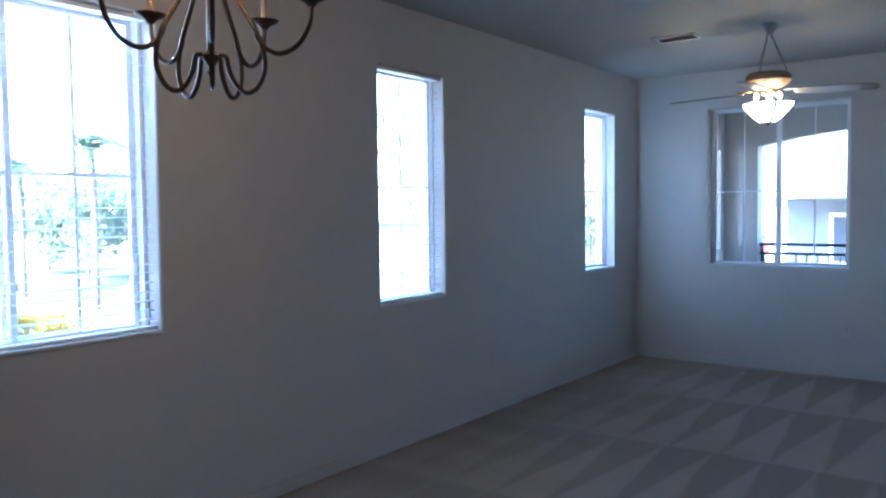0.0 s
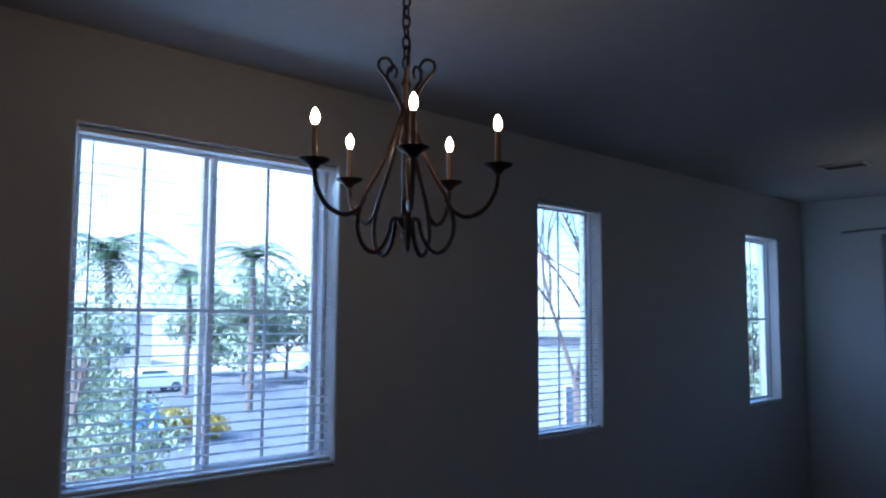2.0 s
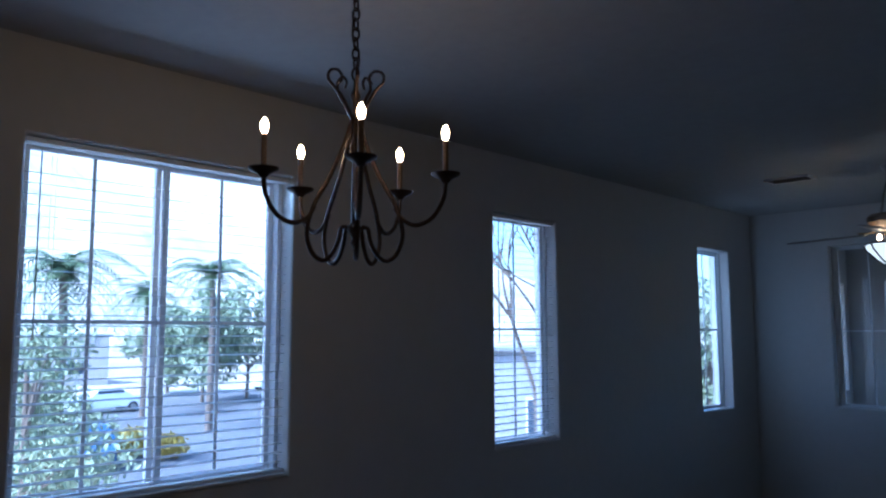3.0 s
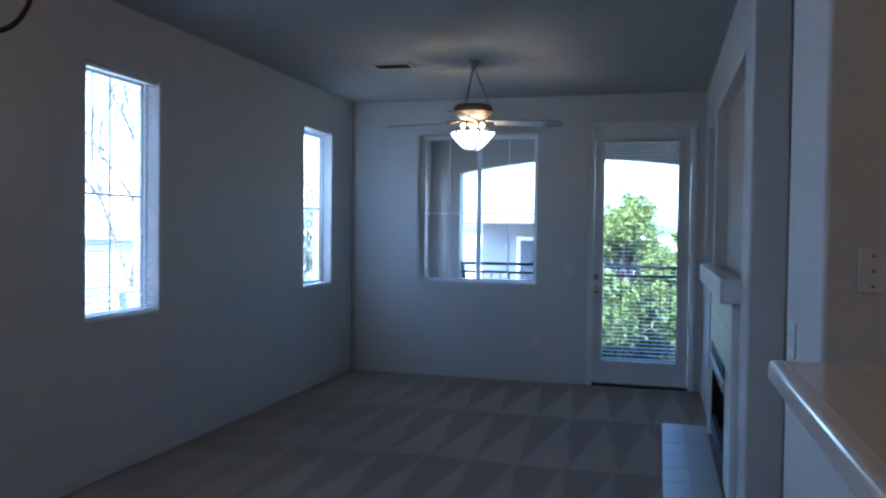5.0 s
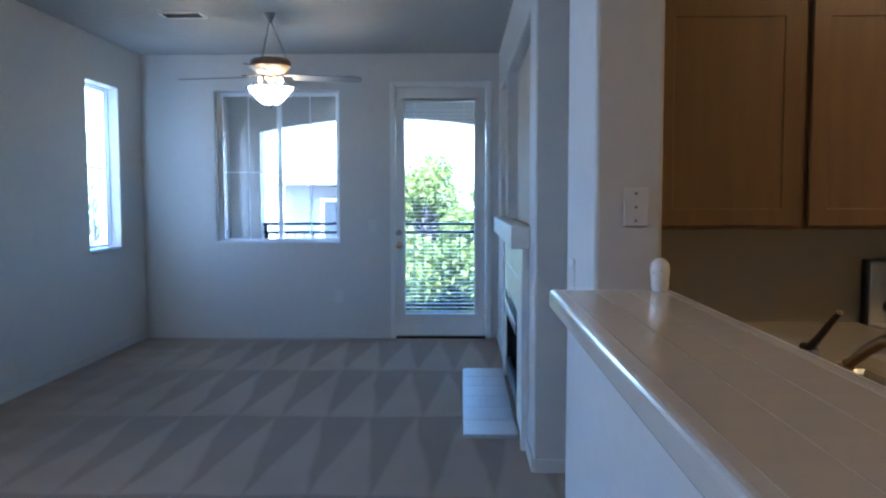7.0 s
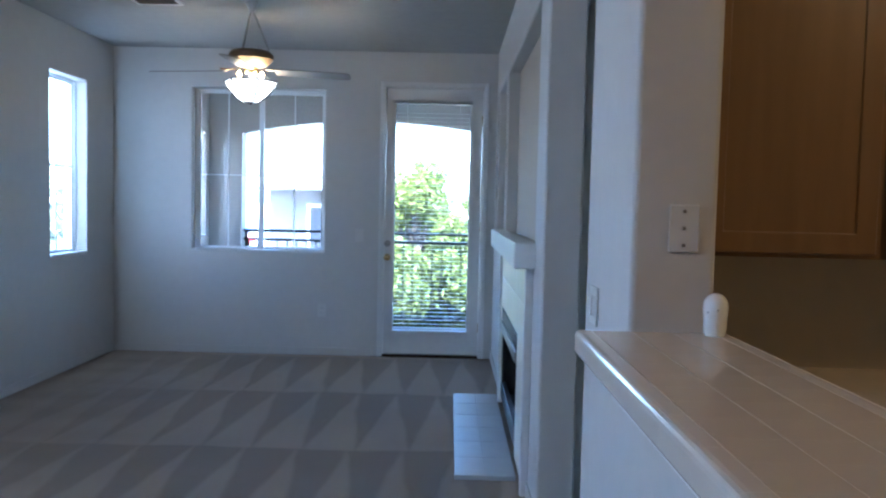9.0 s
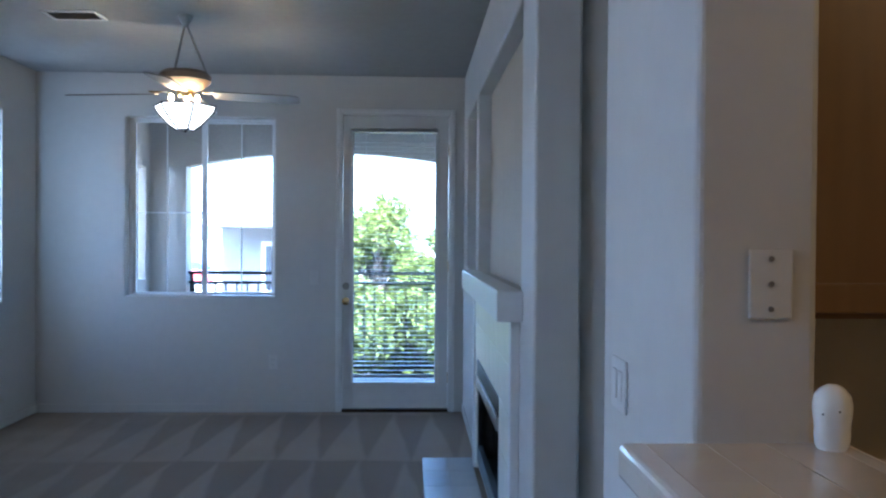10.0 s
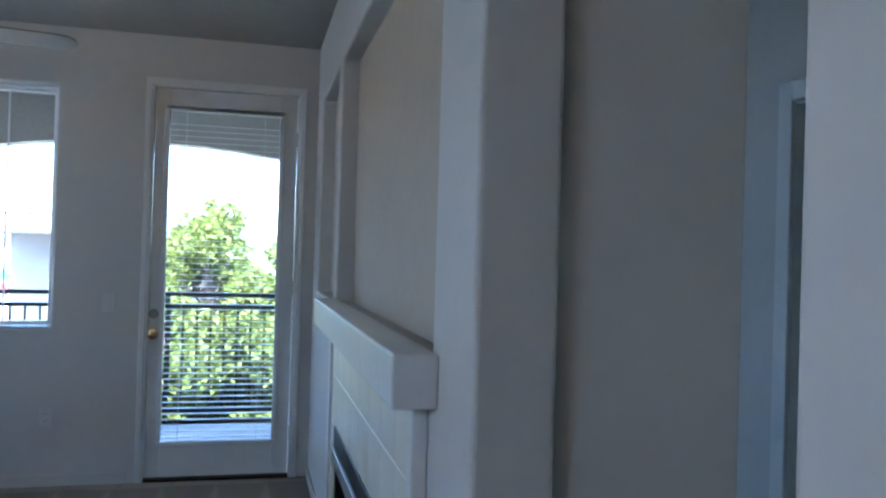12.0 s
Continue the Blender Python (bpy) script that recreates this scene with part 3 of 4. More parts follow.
def shaker():
    s = thing("ceramic_shaker", "small white ceramic shaker with dark marks on the bar", "shaker", (1.277, 1.262, 1.0995))
    s.matrix_basis = pose(1.277, 1.262, 1.0995) @ Matrix.Diagonal((0.88, 0.88, 1.0, 1.0))
    part("body", lathe([(0.0, 0.0), (0.024, 0.0), (0.028, 0.006), (0.030, 0.022), (0.029, 0.036), (0.032, 0.052), (0.033, 0.068), (0.030, 0.083), (0.020, 0.094), (0.010, 0.099), (0.0, 0.100)], 20), CERAMIC, s, smooth=True)
    for i in range(2):
        a = radians(215 + 48 * i)
        part("mark", lathe([(0.0, 0.0), (0.0022, 0.0), (0.0018, 0.001), (0.0, 0.0011)], 8, pose(0.0318 * math.cos(a), 0.0318 * math.sin(a), 0.057 + 0.006 * i, 90, 0, math.degrees(a) + 90)), DARK, s)


shaker()


def plate(name, label, category, m, kind):
    """A wall plate in the plane y = 0 that faces -y."""
    p = thing(name, label, category)
    half = 0.059 if kind == "double" else 0.037
    part("plate", box(-half, half, -0.007, -0.0005, -0.059, 0.059, 0.003), PLASTIC, p)
    if kind == "buttons":
        for z in (-0.042, 0, 0.042):
            part("button", lathe([(0, 0), (0.005, 0), (0.0045, 0.003), (0, 0.0035)], 10, pose(0, -0.007, z, 90)), DOTS, p, "dark round button")
    elif kind == "outlet":
        for z in (-0.02, 0.02):
            part("socket", box(-0.017, 0.017, -0.009, -0.007, z - 0.014, z + 0.014, 0.003), PLASTIC, p)
            part("slot", merged([box(-0.008, -0.006, -0.0094, -0.009, z - 0.004, z + 0.006), box(0.006, 0.008, -0.0094, -0.009, z - 0.004, z + 0.006)]), DARK, p)
    elif kind == "double":
        for x in (-0.023, 0.023):
            part("rocker", box(x - 0.0165, x + 0.0165, -0.0095, -0.0075, -0.033, 0.033, 0.002), PLASTIC, p)
    else:
        part("toggle", box(-0.005, 0.005, -0.018, -0.007, -0.004, 0.012, 0.002), PLASTIC, p)
    p.matrix_basis = m
    return p


plate("wall_plate", "cream wall plate with three dark buttons above the bar", "wall plate", pose(1.226, 1.37, 1.348), "buttons")
plate("power_outlet", "white double outlet low on the wall", "outlet", pose(-0.50, YF, 0.41), "outlet")
plate("light_switch", "white light switch beside the balcony door", "light switch", pose(-0.17, YF, 1.10), "switch")
plate("light_switch", "white double rocker light switch on the stub wall", "light switch", pose(1.10, 1.828, 1.095, 0, 0, -90), "double")

# ---- kitchen ----
def cabinet_door(w, h, parent, x, y, z, handle=None):
    """A framed door facing -y."""
    d = part("door", wall_sheet("y", y - 0.02, y, x, x + w, z, z + h, ((x + 0.058, x + w - 0.058, z + 0.058, z + h - 0.058),), 0.004), OAK, parent)
    part("panel", box(x + 0.05, x + w - 0.05, y - 0.0155, y - 0.004, z + 0.05, z + h - 0.05), OAK, d)
    return d


def upper_cabinet(x, w, n):
    c = thing("wall_cabinet", "warm brown wooden wall cabinet with framed doors", "cabinet", (x, 1.565, 1.27), "kitchen wall cabinets")
    part("body", box(0, w, 0, 0.304, 0, 0.762, 0.002), OAK, c)
    dw = (w - 0.012) / n
    for i in range(n):
        cabinet_door(dw - 0.034, 0.738, c, 0.017 + i * dw, -0.001, 0.012)
    return c


upper_cabinet(1.312, 1.02, 2)
upper_cabinet(2.334, 1.02, 2)


def base_cabinet(x0, x1, y0, y1, label):
    c = thing("base_cabinet", label, "cabinet", (0, 0, 0), "kitchen base cabinets")
    part("body", box(x0, x1, y0, y1, 0.1, 0.87, 0.002), OAK, c)
    part("plinth", box(x0 + 0.03, x1 - 0.03, y0 + 0.03, y1 - 0.03, 0.0, 0.0995), DARK, c)
    return c


base_cabinet(1.262, 1.86, -2.3, 1.37, "warm brown wooden base cabinet behind the bar")
base_cabinet(1.312, 2.165, 1.38, 1.868, "warm brown wooden base cabinet under the counter")
top = bmesh.new()
for q in ((1.262, 1.89, -2.32, 0.35), (1.262, 1.33, 0.35, 1.05), (1.79, 1.89, 0.35, 1.05), (1.262, 1.89, 1.05, 1.368), (1.312, 1.89, 1.368, 1.868), (1.89, 2.168, 1.27, 1.868)):
    box(q[0], q[1], q[2], q[3], 0.871, 0.91, bm=top)
solid("worktop", top, BARTILE, "cream tiled kitchen worktop with a sink cut-out", "worktop")


def kitchen_range():
    r = thing("kitchen_range", "white enamel kitchen range with an upright control panel", "range", (2.172, 1.215, 0))
    part("body", box(0, 0.756, 0, 0.65, 0.08, 0.90, 0.006), CERAMIC, r)
    part("plinth", box(0.03, 0.726, 0.05, 0.62, 0.0, 0.0795), DARK, r)
    part("cooktop", box(0.002, 0.754, 0.0, 0.59, 0.9005, 0.918, 0.004), CERAMIC, r)
    part("oven_door", box(0.02, 0.736, -0.025, -0.0005, 0.24, 0.80, 0.006), CERAMIC, r)
    part("oven_handle", tube([(0.08, -0.055, 0.76), (0.676, -0.055, 0.76)], 0.011, n=10), CHROME, r, smooth=True)
    panel = part("control_panel", box(0.013, 0.743, 0.610, 0.648, 0.9005, 1.143, 0.006), PLASTIC, r)
    for x0, x1 in ((0.0, 0.0125), (0.7435, 0.756)):
        part("end_cap", box(x0, x1, 0.607, 0.65, 0.9005, 1.147, 0.004), DARK, r, "dark end cap")
    for x in (0.085, 0.17, 0.586, 0.671):
        part("knob", lathe([(0, 0), (0.022, 0), (0.020, 0.016), (0.008, 0.022), (0, 0.022)], 14, pose(x, 0.6095, 0.975, 90)), DARK, panel, smooth=True)
    for x in (0.2, 0.556):
        for y in (0.16, 0.44):
            ring = bmesh.new()
            for rr in (0.035, 0.06, 0.085):
                tube([(x + rr * math.cos(a), y + rr * math.sin(a), 0.923) for a in [2 * math.pi * k / 20 for k in range(20)]], 0.005, n=6, bm=ring, closed=True)
            part("burner", ring, DARK, r)


kitchen_range()


def sink():
    s = thing("kitchen_sink", "almond enamel sink let into the worktop", "sink", (0, 0, 0))
    bowl = bmesh.new()
    loops = []
    for a0, a1, b0, b1, z in ((1.325, 1.795, 0.345, 1.055, 0.913), (1.328, 1.792, 0.348, 1.052, 0.92), (1.352, 1.768, 0.372, 1.028, 0.92), (1.362, 1.758, 0.382, 1.018, 0.908), (1.375, 1.745, 0.395, 1.005, 0.75)):
        loops.append([bowl.verts.new(v) for v in ((a0, b0, z), (a1, b0, z), (a1, b1, z), (a0, b1, z))])
    for p, q in zip(loops, loops[1:]):
        for k in range(4):
            bowl.faces.new((p[k], p[(k + 1) % 4], q[(k + 1) % 4], q[k]))
    bowl.faces.new(loops[-1])
    basin = part("basin", bowl, ALMOND, s)
    basin.modifiers.new("thickness", "SOLIDIFY").thickness = 0.004
    f = thing("kitchen_tap", "chrome single-lever kitchen tap at the sink", "tap", (1.66, 1.13, 0.9105))
    part("base", lathe([(0, 0), (0.045, 0), (0.043, 0.012), (0.03, 0.02), (0.027, 0.045), (0.0, 0.055)], 18), CHROME, f, smooth=True)
    # bronze here stands in for the dark reflection on a chrome lever
    part("lever", tube(smooth_path([(0, 0.03, 0.045), (0, -0.01, 0.052), (0, -0.06, 0.085), (0, -0.125, 0.135), (0, -0.175, 0.172)]), 0.013, 0.008), BRONZE, f, "chrome lever with its dark reflection put into the colour", smooth=True)
    part("spout", tube(smooth_path([(0.0, -0.185, 0.022), (0.0, -0.24, 0.056), (0.0, -0.33, 0.108), (0.0, -0.42, 0.145), (0.0, -0.51, 0.14), (0.0, -0.545, 0.09), (0.0, -0.55, 0.0)]), 0.013, 0.019, 12), CHROME, f, smooth=True)
    for q in (0.0, 0.03):
        part("ring", lathe([(0.0, -0.005), (0.0165, -0.005), (0.0185, 0.0), (0.0165, 0.005), (0.0, 0.005)], 16, pose(0, -0.198 - q, 0.031 + q * 0.62, 58)), BRASS, f, "polished brass ring", smooth=True)
    part("escutcheon", lathe([(0, 0), (0.04, 0), (0.038, 0.01), (0.022, 0.018), (0, 0.02)], 18, pose(0, -0.55, 0)), CHROME, f, smooth=True)


sink()

# ---- kitchen ceiling light ----
def ceiling_light(x, y):
    c = thing("ceiling_light", "round frosted kitchen ceiling light, lit warm", "ceiling light", (x, y, H))
    part("base", lathe([(0, -0.03), (0.15, -0.03), (0.155, -0.02), (0.155, -0.0005), (0, -0.0005)], 28), TRIM, c, smooth=True)
    part("diffuser", lathe([(0, -0.11), (0.06, -0.105), (0.11, -0.085), (0.14, -0.0305), (0, -0.0302)], 28), KITCHENGLOW, c, "lit frosted glass diffuser", smooth=True)


ceiling_light(2.75, 0.3)

# ---- chandelier ----
def chandelier(x, y, tip, k_size):
    c = thing("chandelier", "dark bronze five-arm chandelier with lit candle bulbs", "chandelier", (x, y, tip))
    c.matrix_basis = pose(x, y, tip) @ Matrix.Scale(k_size, 4)
    top = (H - tip) / k_size
    R = 0.335
    part("canopy", lathe([(0.0, top - 0.05), (0.012, top - 0.05), (0.02, top - 0.035), (0.055, top - 0.015), (0.062, top - 0.0005), (0, top - 0.0005)], 20), BRONZE, c, smooth=True)
    z, i = 0.235, 0
    while z < top - 0.05:
        ring = [(0.014 * math.cos(a), 0, 0.025 * math.sin(a)) for a in [2 * math.pi * k / 10 for k in range(10)]]
        link = tube(ring, 0.0042, n=5, closed=True)
        bmesh.ops.transform(link, matrix=pose(0, 0, z, 0, 0, 90 * (i % 2) + 20), verts=link.verts)
        part("chain_link", link, BRONZE, c)
        z, i = z + 0.038, i + 1
    cord = smooth_path([(0.0, 0.0, 0.2), (0.012, 0.008, 0.3), (-0.008, -0.01, 0.38), (0.0, 0.0, top - 0.045)])
    part("cord", tube(cord, 0.003, n=6), BRONZE, c)
    part("column", lathe([(0, -0.41), (0.006, -0.41), (0.014, -0.395), (0.007, -0.378), (0.024, -0.355), (0.028, -0.338), (0.012, -0.32), (0.010, -0.1), (0.02, -0.05), (0.009, -0.02),
                          (0.009, 0.12), (0.02, 0.15), (0.008, 0.18), (0.006, 0.215), (0, 0.215)], 14), BRONZE, c, smooth=True)
    for k in range(5):
        a = ANGLE + 2 * math.pi * k / 5
        ca, sa = math.cos(a), math.sin(a)

        def rad(pts):
            return [(r * ca, r * sa, zz) for r, zz in pts]

        part("scroll", tube(smooth_path(rad([(0.028, -0.338), (0.05, -0.345), (0.06, -0.39), (0.085, -0.44), (0.12, -0.462), (0.158, -0.435), (0.178, -0.365), (0.155, -0.27), (0.10, -0.17), (0.06, -0.08), (0.03, 0.0), (0.012, 0.06)]), 5), 0.0085, n=7), BRONZE, c, smooth=True)
        arm = part("arm", tube(smooth_path(rad([(0.15, -0.27), (0.175, -0.31), (0.225, -0.335), (0.285, -0.31), (0.325, -0.245), (R, -0.175)]), 5), 0.0085, n=7), BRONZE, c, smooth=True)
        part("top_scroll", tube(smooth_path(rad([(0.012, 0.06), (0.035, 0.10), (0.075, 0.165), (0.105, 0.20), (0.10, 0.232), (0.07, 0.24), (0.052, 0.215), (0.062, 0.192)]), 5), 0.007, 0.005, n=6), BRONZE, c, smooth=True)
        at = pose(R * ca, R * sa, 0)
        part("drip_cup", lathe([(0, -0.185), (0.012, -0.185), (0.022, -0.172), (0.05, -0.158), (0.054, -0.15), (0.046, -0.152), (0.015, -0.162), (0, -0.162)], 18, at), BRONZE, arm, smooth=True)
        part("candle_sleeve", lathe([(0, -0.162), (0.0105, -0.162), (0.0105, -0.032), (0.007, -0.03), (0, -0.03)], 12, at), CANDLE, arm, "tan candle sleeve", smooth=True)
        part("bulb", lathe([(0, -0.031), (0.006, -0.030), (0.012, -0.018), (0.0145, -0.004), (0.012, 0.010), (0.006, 0.021), (0.0015, 0.028), (0, 0.029)], 12, at), BULB, arm, "lit flame-shaped bulb", smooth=True)
    return c


ANGLE = radians(-36)
chandelier(-1.15, 0.49, 2.227, 0.865)


# ---- ceiling fan ----
def ceiling_fan(x, y):
    f = thing("ceiling_fan", "brown-bladed ceiling fan with a lit glass bowl, at rest", "ceiling fan", (x, y, 0))
    part("canopy", lathe([(0, H - 0.07), (0.014, H - 0.07), (0.02, H - 0.055), (0.042, H - 0.02), (0.048, H - 0.001), (0, H - 0.001)], 20), NICKEL, f, smooth=True)
    for k in range(3):
        a = radians(18 + 120 * k)
        part("hanger_rod", tube([(0.012 * math.cos(a), 0.012 * math.sin(a), H - 0.066), (0.125 * math.cos(a), 0.125 * math.sin(a), 2.40)], 0.0055, n=7), NICKEL, f)
    part("motor", lathe([(0, 2.30), (0.07, 2.30), (0.11, 2.315), (0.15, 2.352), (0.15, 2.385), (0.13, 2.405), (0.05, 2.41), (0, 2.41)], 28), MOTOR, f, "antique brass motor housing", smooth=True)
    part("light_fitter", lathe([(0, 2.255), (0.045, 2.255), (0.05, 2.27), (0.045, 2.2995), (0, 2.2995)], 24), BRASS, f, "brass light fitter", smooth=True)
    bowl = lathe([(0, 2.065), (0.055, 2.066), (0.10, 2.10), (0.165, 2.17), (0.176, 2.198), (0.170, 2.198), (0.158, 2.172), (0.095, 2.106), (0.05, 2.074), (0, 2.073)], 6)
    part("bowl", bowl, BOWL, f, "lit frosted faceted glass bowl")
    part("bowl_rim", tube([(0.178 * math.cos(a), 0.178 * math.sin(a), 2.203) for a in [2 * math.pi * k / 6 for k in range(6)]], 0.0055, n=6, closed=True), BRONZE, f)
    for k in range(6):
        a = 2 * math.pi * k / 6
        part("rib", tube([(r * math.cos(a), r * math.sin(a), z) for r, z in ((0.181, 2.203), (0.178, 2.194), (0.168, 2.168), (0.103, 2.098), (0.056, 2.063))], 0.0065, n=5), BRONZE, f)
    part("finial", lathe([(0, 2.045), (0.008, 2.048), (0.014, 2.056), (0.05, 2.0645), (0, 2.0648)], 12), BRONZE, f, smooth=True)
    for k in range(3):
        a = radians(100 + 120 * k)
        part("bulb", lathe([(0, -0.022), (0.009, -0.018), (0.015, -0.006), (0.014, 0.005), (0.008, 0.018), (0, 0.022)], 12, pose(0.085 * math.cos(a), 0.085 * math.sin(a), 2.245)), FANBULB, f, "lit upper bulb", smooth=True)
    blade = bmesh.new()
    prof = [(0.0, 0.055), (0.06, 0.062), (0.30, 0.068), (0.44, 0.070), (0.49, 0.062), (0.51, 0.040), (0.515, 0.0)]
    outline = [(r, w) for r, w in prof] + [(r, -w) for r, w in reversed(prof[:-1])]
    rows = [[blade.verts.new((r, w, z)) for r, w in outline] for z in (-0.003, 0.003)]
    for i in range(len(outline)):
        j = (i + 1) % len(outline)
        blade.faces.new((rows[0][i], rows[0][j], rows[1][j], rows[1][i]))
    blade.faces.new(rows[0])
    blade.faces.new(rows[1])
    blade_me = mesh_of(blade, "blade", BLADE)
    iron_me = mesh_of(box(0.10, 0.21, -0.018, 0.018, -0.004, 0.004, 0.002), "blade_iron", BRASS)
    for k in range(4):
        a = 3 + 90 * k
        piece("blade", blade_me, f, pose(0, 0, 2.272, 0, 0, a) @ pose(0.165, 0, 0, -10, 2, 0))
        piece("blade_iron", iron_me, f, pose(0, 0, 2.285, 0, 0, a))
    lamp = bpy.data.lights.new("fan_bulb", "POINT")
    lamp.energy, lamp.color, lamp.shadow_soft_size = 0.28, (1.0, 0.76, 0.46), 0.03
    ob = new("fan_bulb", lamp)
    ob.location = (x, y, 2.165)


ceiling_fan(-0.735, 4.83)


def ceiling_vent(x, y):
    v = thing("ceiling_vent", "white louvred air vent in the ceiling", "vent", (x, y, H))
    fr = bmesh.new()
    for q in ((-0.16, 0.16, -0.095, -0.07), (-0.16, 0.16, 0.07, 0.095), (-0.16, -0.135, -0.07, 0.07), (0.135, 0.16, -0.07, 0.07)):
        box(q[0], q[1], q[2], q[3], -0.012, -0.0005, 0.003, bm=fr)
    part("frame", fr, TRIM, v)
    part("backing", box(-0.135, 0.135, -0.07, 0.07, -0.003, -0.001), DARK, v, "dark duct opening")
    me = mesh_of(box(-0.134, 0.134, -0.007, 0.007, -0.0007, 0.0007), "slat", BLADE)
    for i in range(8):
        piece("slat", me, v, pose(0, -0.06 + i * 0.017, -0.0095, 35))


ceiling_vent(-1.39, 4.84)

# ---- hall door ----
hd = thing("door_2", "white painted hall door with moulded casing, closed", "door")
hd["kind"] = "structure"
part("slab", box(2.55, 2.59, 3.045, 3.795, 0.01, 2.005, 0.003), TRIM, hd)
part("jamb", merged([box(2.508, 2.632, 3.02, 3.04, 0, 2.03), box(2.508, 2.632, 3.80, 3.82, 0, 2.03), box(2.508, 2.632, 3.04, 3.80, 2.01, 2.03)]), TRIM, hd)
part("casing_board", merged([box(2.488, 2.5075, 3.80, 3.875, 0, 2.09, 0.005), box(2.488, 2.5075, 2.965, 3.04, 0, 2.09, 0.005), box(2.488, 2.5075, 3.04, 3.80, 2.015, 2.09, 0.005)]), TRIM, hd)

# ---- outdoors ----
ASPHALT = textured("asphalt", (0.075, 0.075, 0.08), (0.12, 0.12, 0.125), 3, 0.9, 0.4, 30, 0.05)
EARTH = textured("dry_ground", (0.24, 0.215, 0.175), (0.34, 0.305, 0.25), 0.6, 0.95, 0.4, 5, 0.02)
CONCRETE = textured("concrete", (0.38, 0.37, 0.35), (0.50, 0.48, 0.45), 2, 0.85, 0.3, 30, 0.2)
LIME = textured("leaf_light_green", (0.11, 0.135, 0.02), (0.21, 0.235, 0.05), 1.5, 0.8, 0.1, 20, 0.4)
lime_nodes = LIME.node_tree
through_leaf, both = lime_nodes.nodes.new("ShaderNodeBsdfTranslucent"), lime_nodes.nodes.new("ShaderNodeMixShader")
lime_bsdf = lime_nodes.nodes["Principled BSDF"]
lime_nodes.links.new(lime_bsdf.inputs["Base Color"].links[0].from_socket, through_leaf.inputs["Color"])
both.inputs[0].default_value = 0.45
lime_nodes.links.new(lime_bsdf.outputs[0], both.inputs[1])
lime_nodes.links.new(through_leaf.outputs[0], both.inputs[2])
lime_nodes.links.new(both.outputs[0], lime_nodes.nodes["Material Output"].inputs["Surface"])
OLIVE = textured("leaf_grey_green", (0.15, 0.18, 0.10), (0.30, 0.33, 0.21), 1.5, 0.6, 0.1, 20, 0.4)
GOLD = textured("leaf_yellow", (0.35, 0.26, 0.03), (0.5, 0.38, 0.06), 2, 0.6, 0.1, 20, 0.6)
PALM = textured("palm_green", (0.05, 0.085, 0.03), (0.11, 0.15, 0.06), 1.5, 0.5, 0.1, 20, 0.4)
BARK = textured("bark", (0.10, 0.075, 0.055), (0.19, 0.15, 0.12), 12, 0.95, 0.7, 40, 1, stretch=(1, 1, 0.3))
HOUSE = textured("house_stucco", (0.52, 0.47, 0.42), (0.60, 0.55, 0.50), 3, 0.9, 0.3, 40, 0.3)
GREY = textured("grey_stucco", (0.20, 0.20, 0.22), (0.27, 0.27, 0.29), 3, 0.85, 0.3, 40, 0.3)
DARKGLASS = material("dark_glass", (0.05, 0.06, 0.08), 0.08)
G = -3.0

solid("ground", box(-1500, 1500, -1500, 1500, G - 0.5, G), EARTH, "dry sandy ground reaching the horizon", "ground", "structure")
solid("road", box(-58, -20, -200, 200, G + 0.002, G + 0.02), ASPHALT, "grey asphalt street", "road", "structure")
solid("pavement", box(-19.9, -17.6, -200, 200, G + 0.002, G + 0.13, 0.02), CONCRETE, "pale concrete pavement", "pavement", "structure")
solid("pavement", box(-60.4, -58.1, -200, 200, G + 0.002, G + 0.13, 0.02), CONCRETE, "pale concrete pavement", "pavement", "structure")


def leaf_cloud(name, parent, mat, blobs, count, size, seed, droop=0.3):
    """Many small folded leaves scattered through a few overlapping clumps."""
    rng = np.random.default_rng(seed)
    verts, faces = [], []
    weights = np.array([b[3] * b[4] for b in blobs])
    pick = rng.choice(len(blobs), count, p=weights / weights.sum())
    for k in range(count):
        bx, by, bz, rx, rz = blobs[pick[k]]
        d = rng.normal(size=3)
        d /= np.linalg.norm(d)
        r = rng.uniform(0.35, 1.0) ** 0.6 * rng.uniform(0.75, 1.1)
        p = Vector((bx + d[0] * rx * r, by + d[1] * rx * r, bz + d[2] * rz * r))
        u = Vector(rng.normal(size=3)).normalized()
        v = Vector(rng.normal(size=3)).cross(u).normalized()
        s = size * rng.uniform(0.6, 1.3)
        n = u.cross(v) * s * 0.18
        i = len(verts)
        verts += [p - u * s, p + v * s * 0.42 + n, p + u * s, p - v * s * 0.42 + n]
        faces += [(i, i + 1, i + 2), (i, i + 2, i + 3)]
    me = bpy.data.meshes.new(name)
    me.from_pydata([tuple(v) for v in verts], [], faces)
    me.materials.append(mat)
    ob = new(name, me)
    ob.parent = parent
    return ob


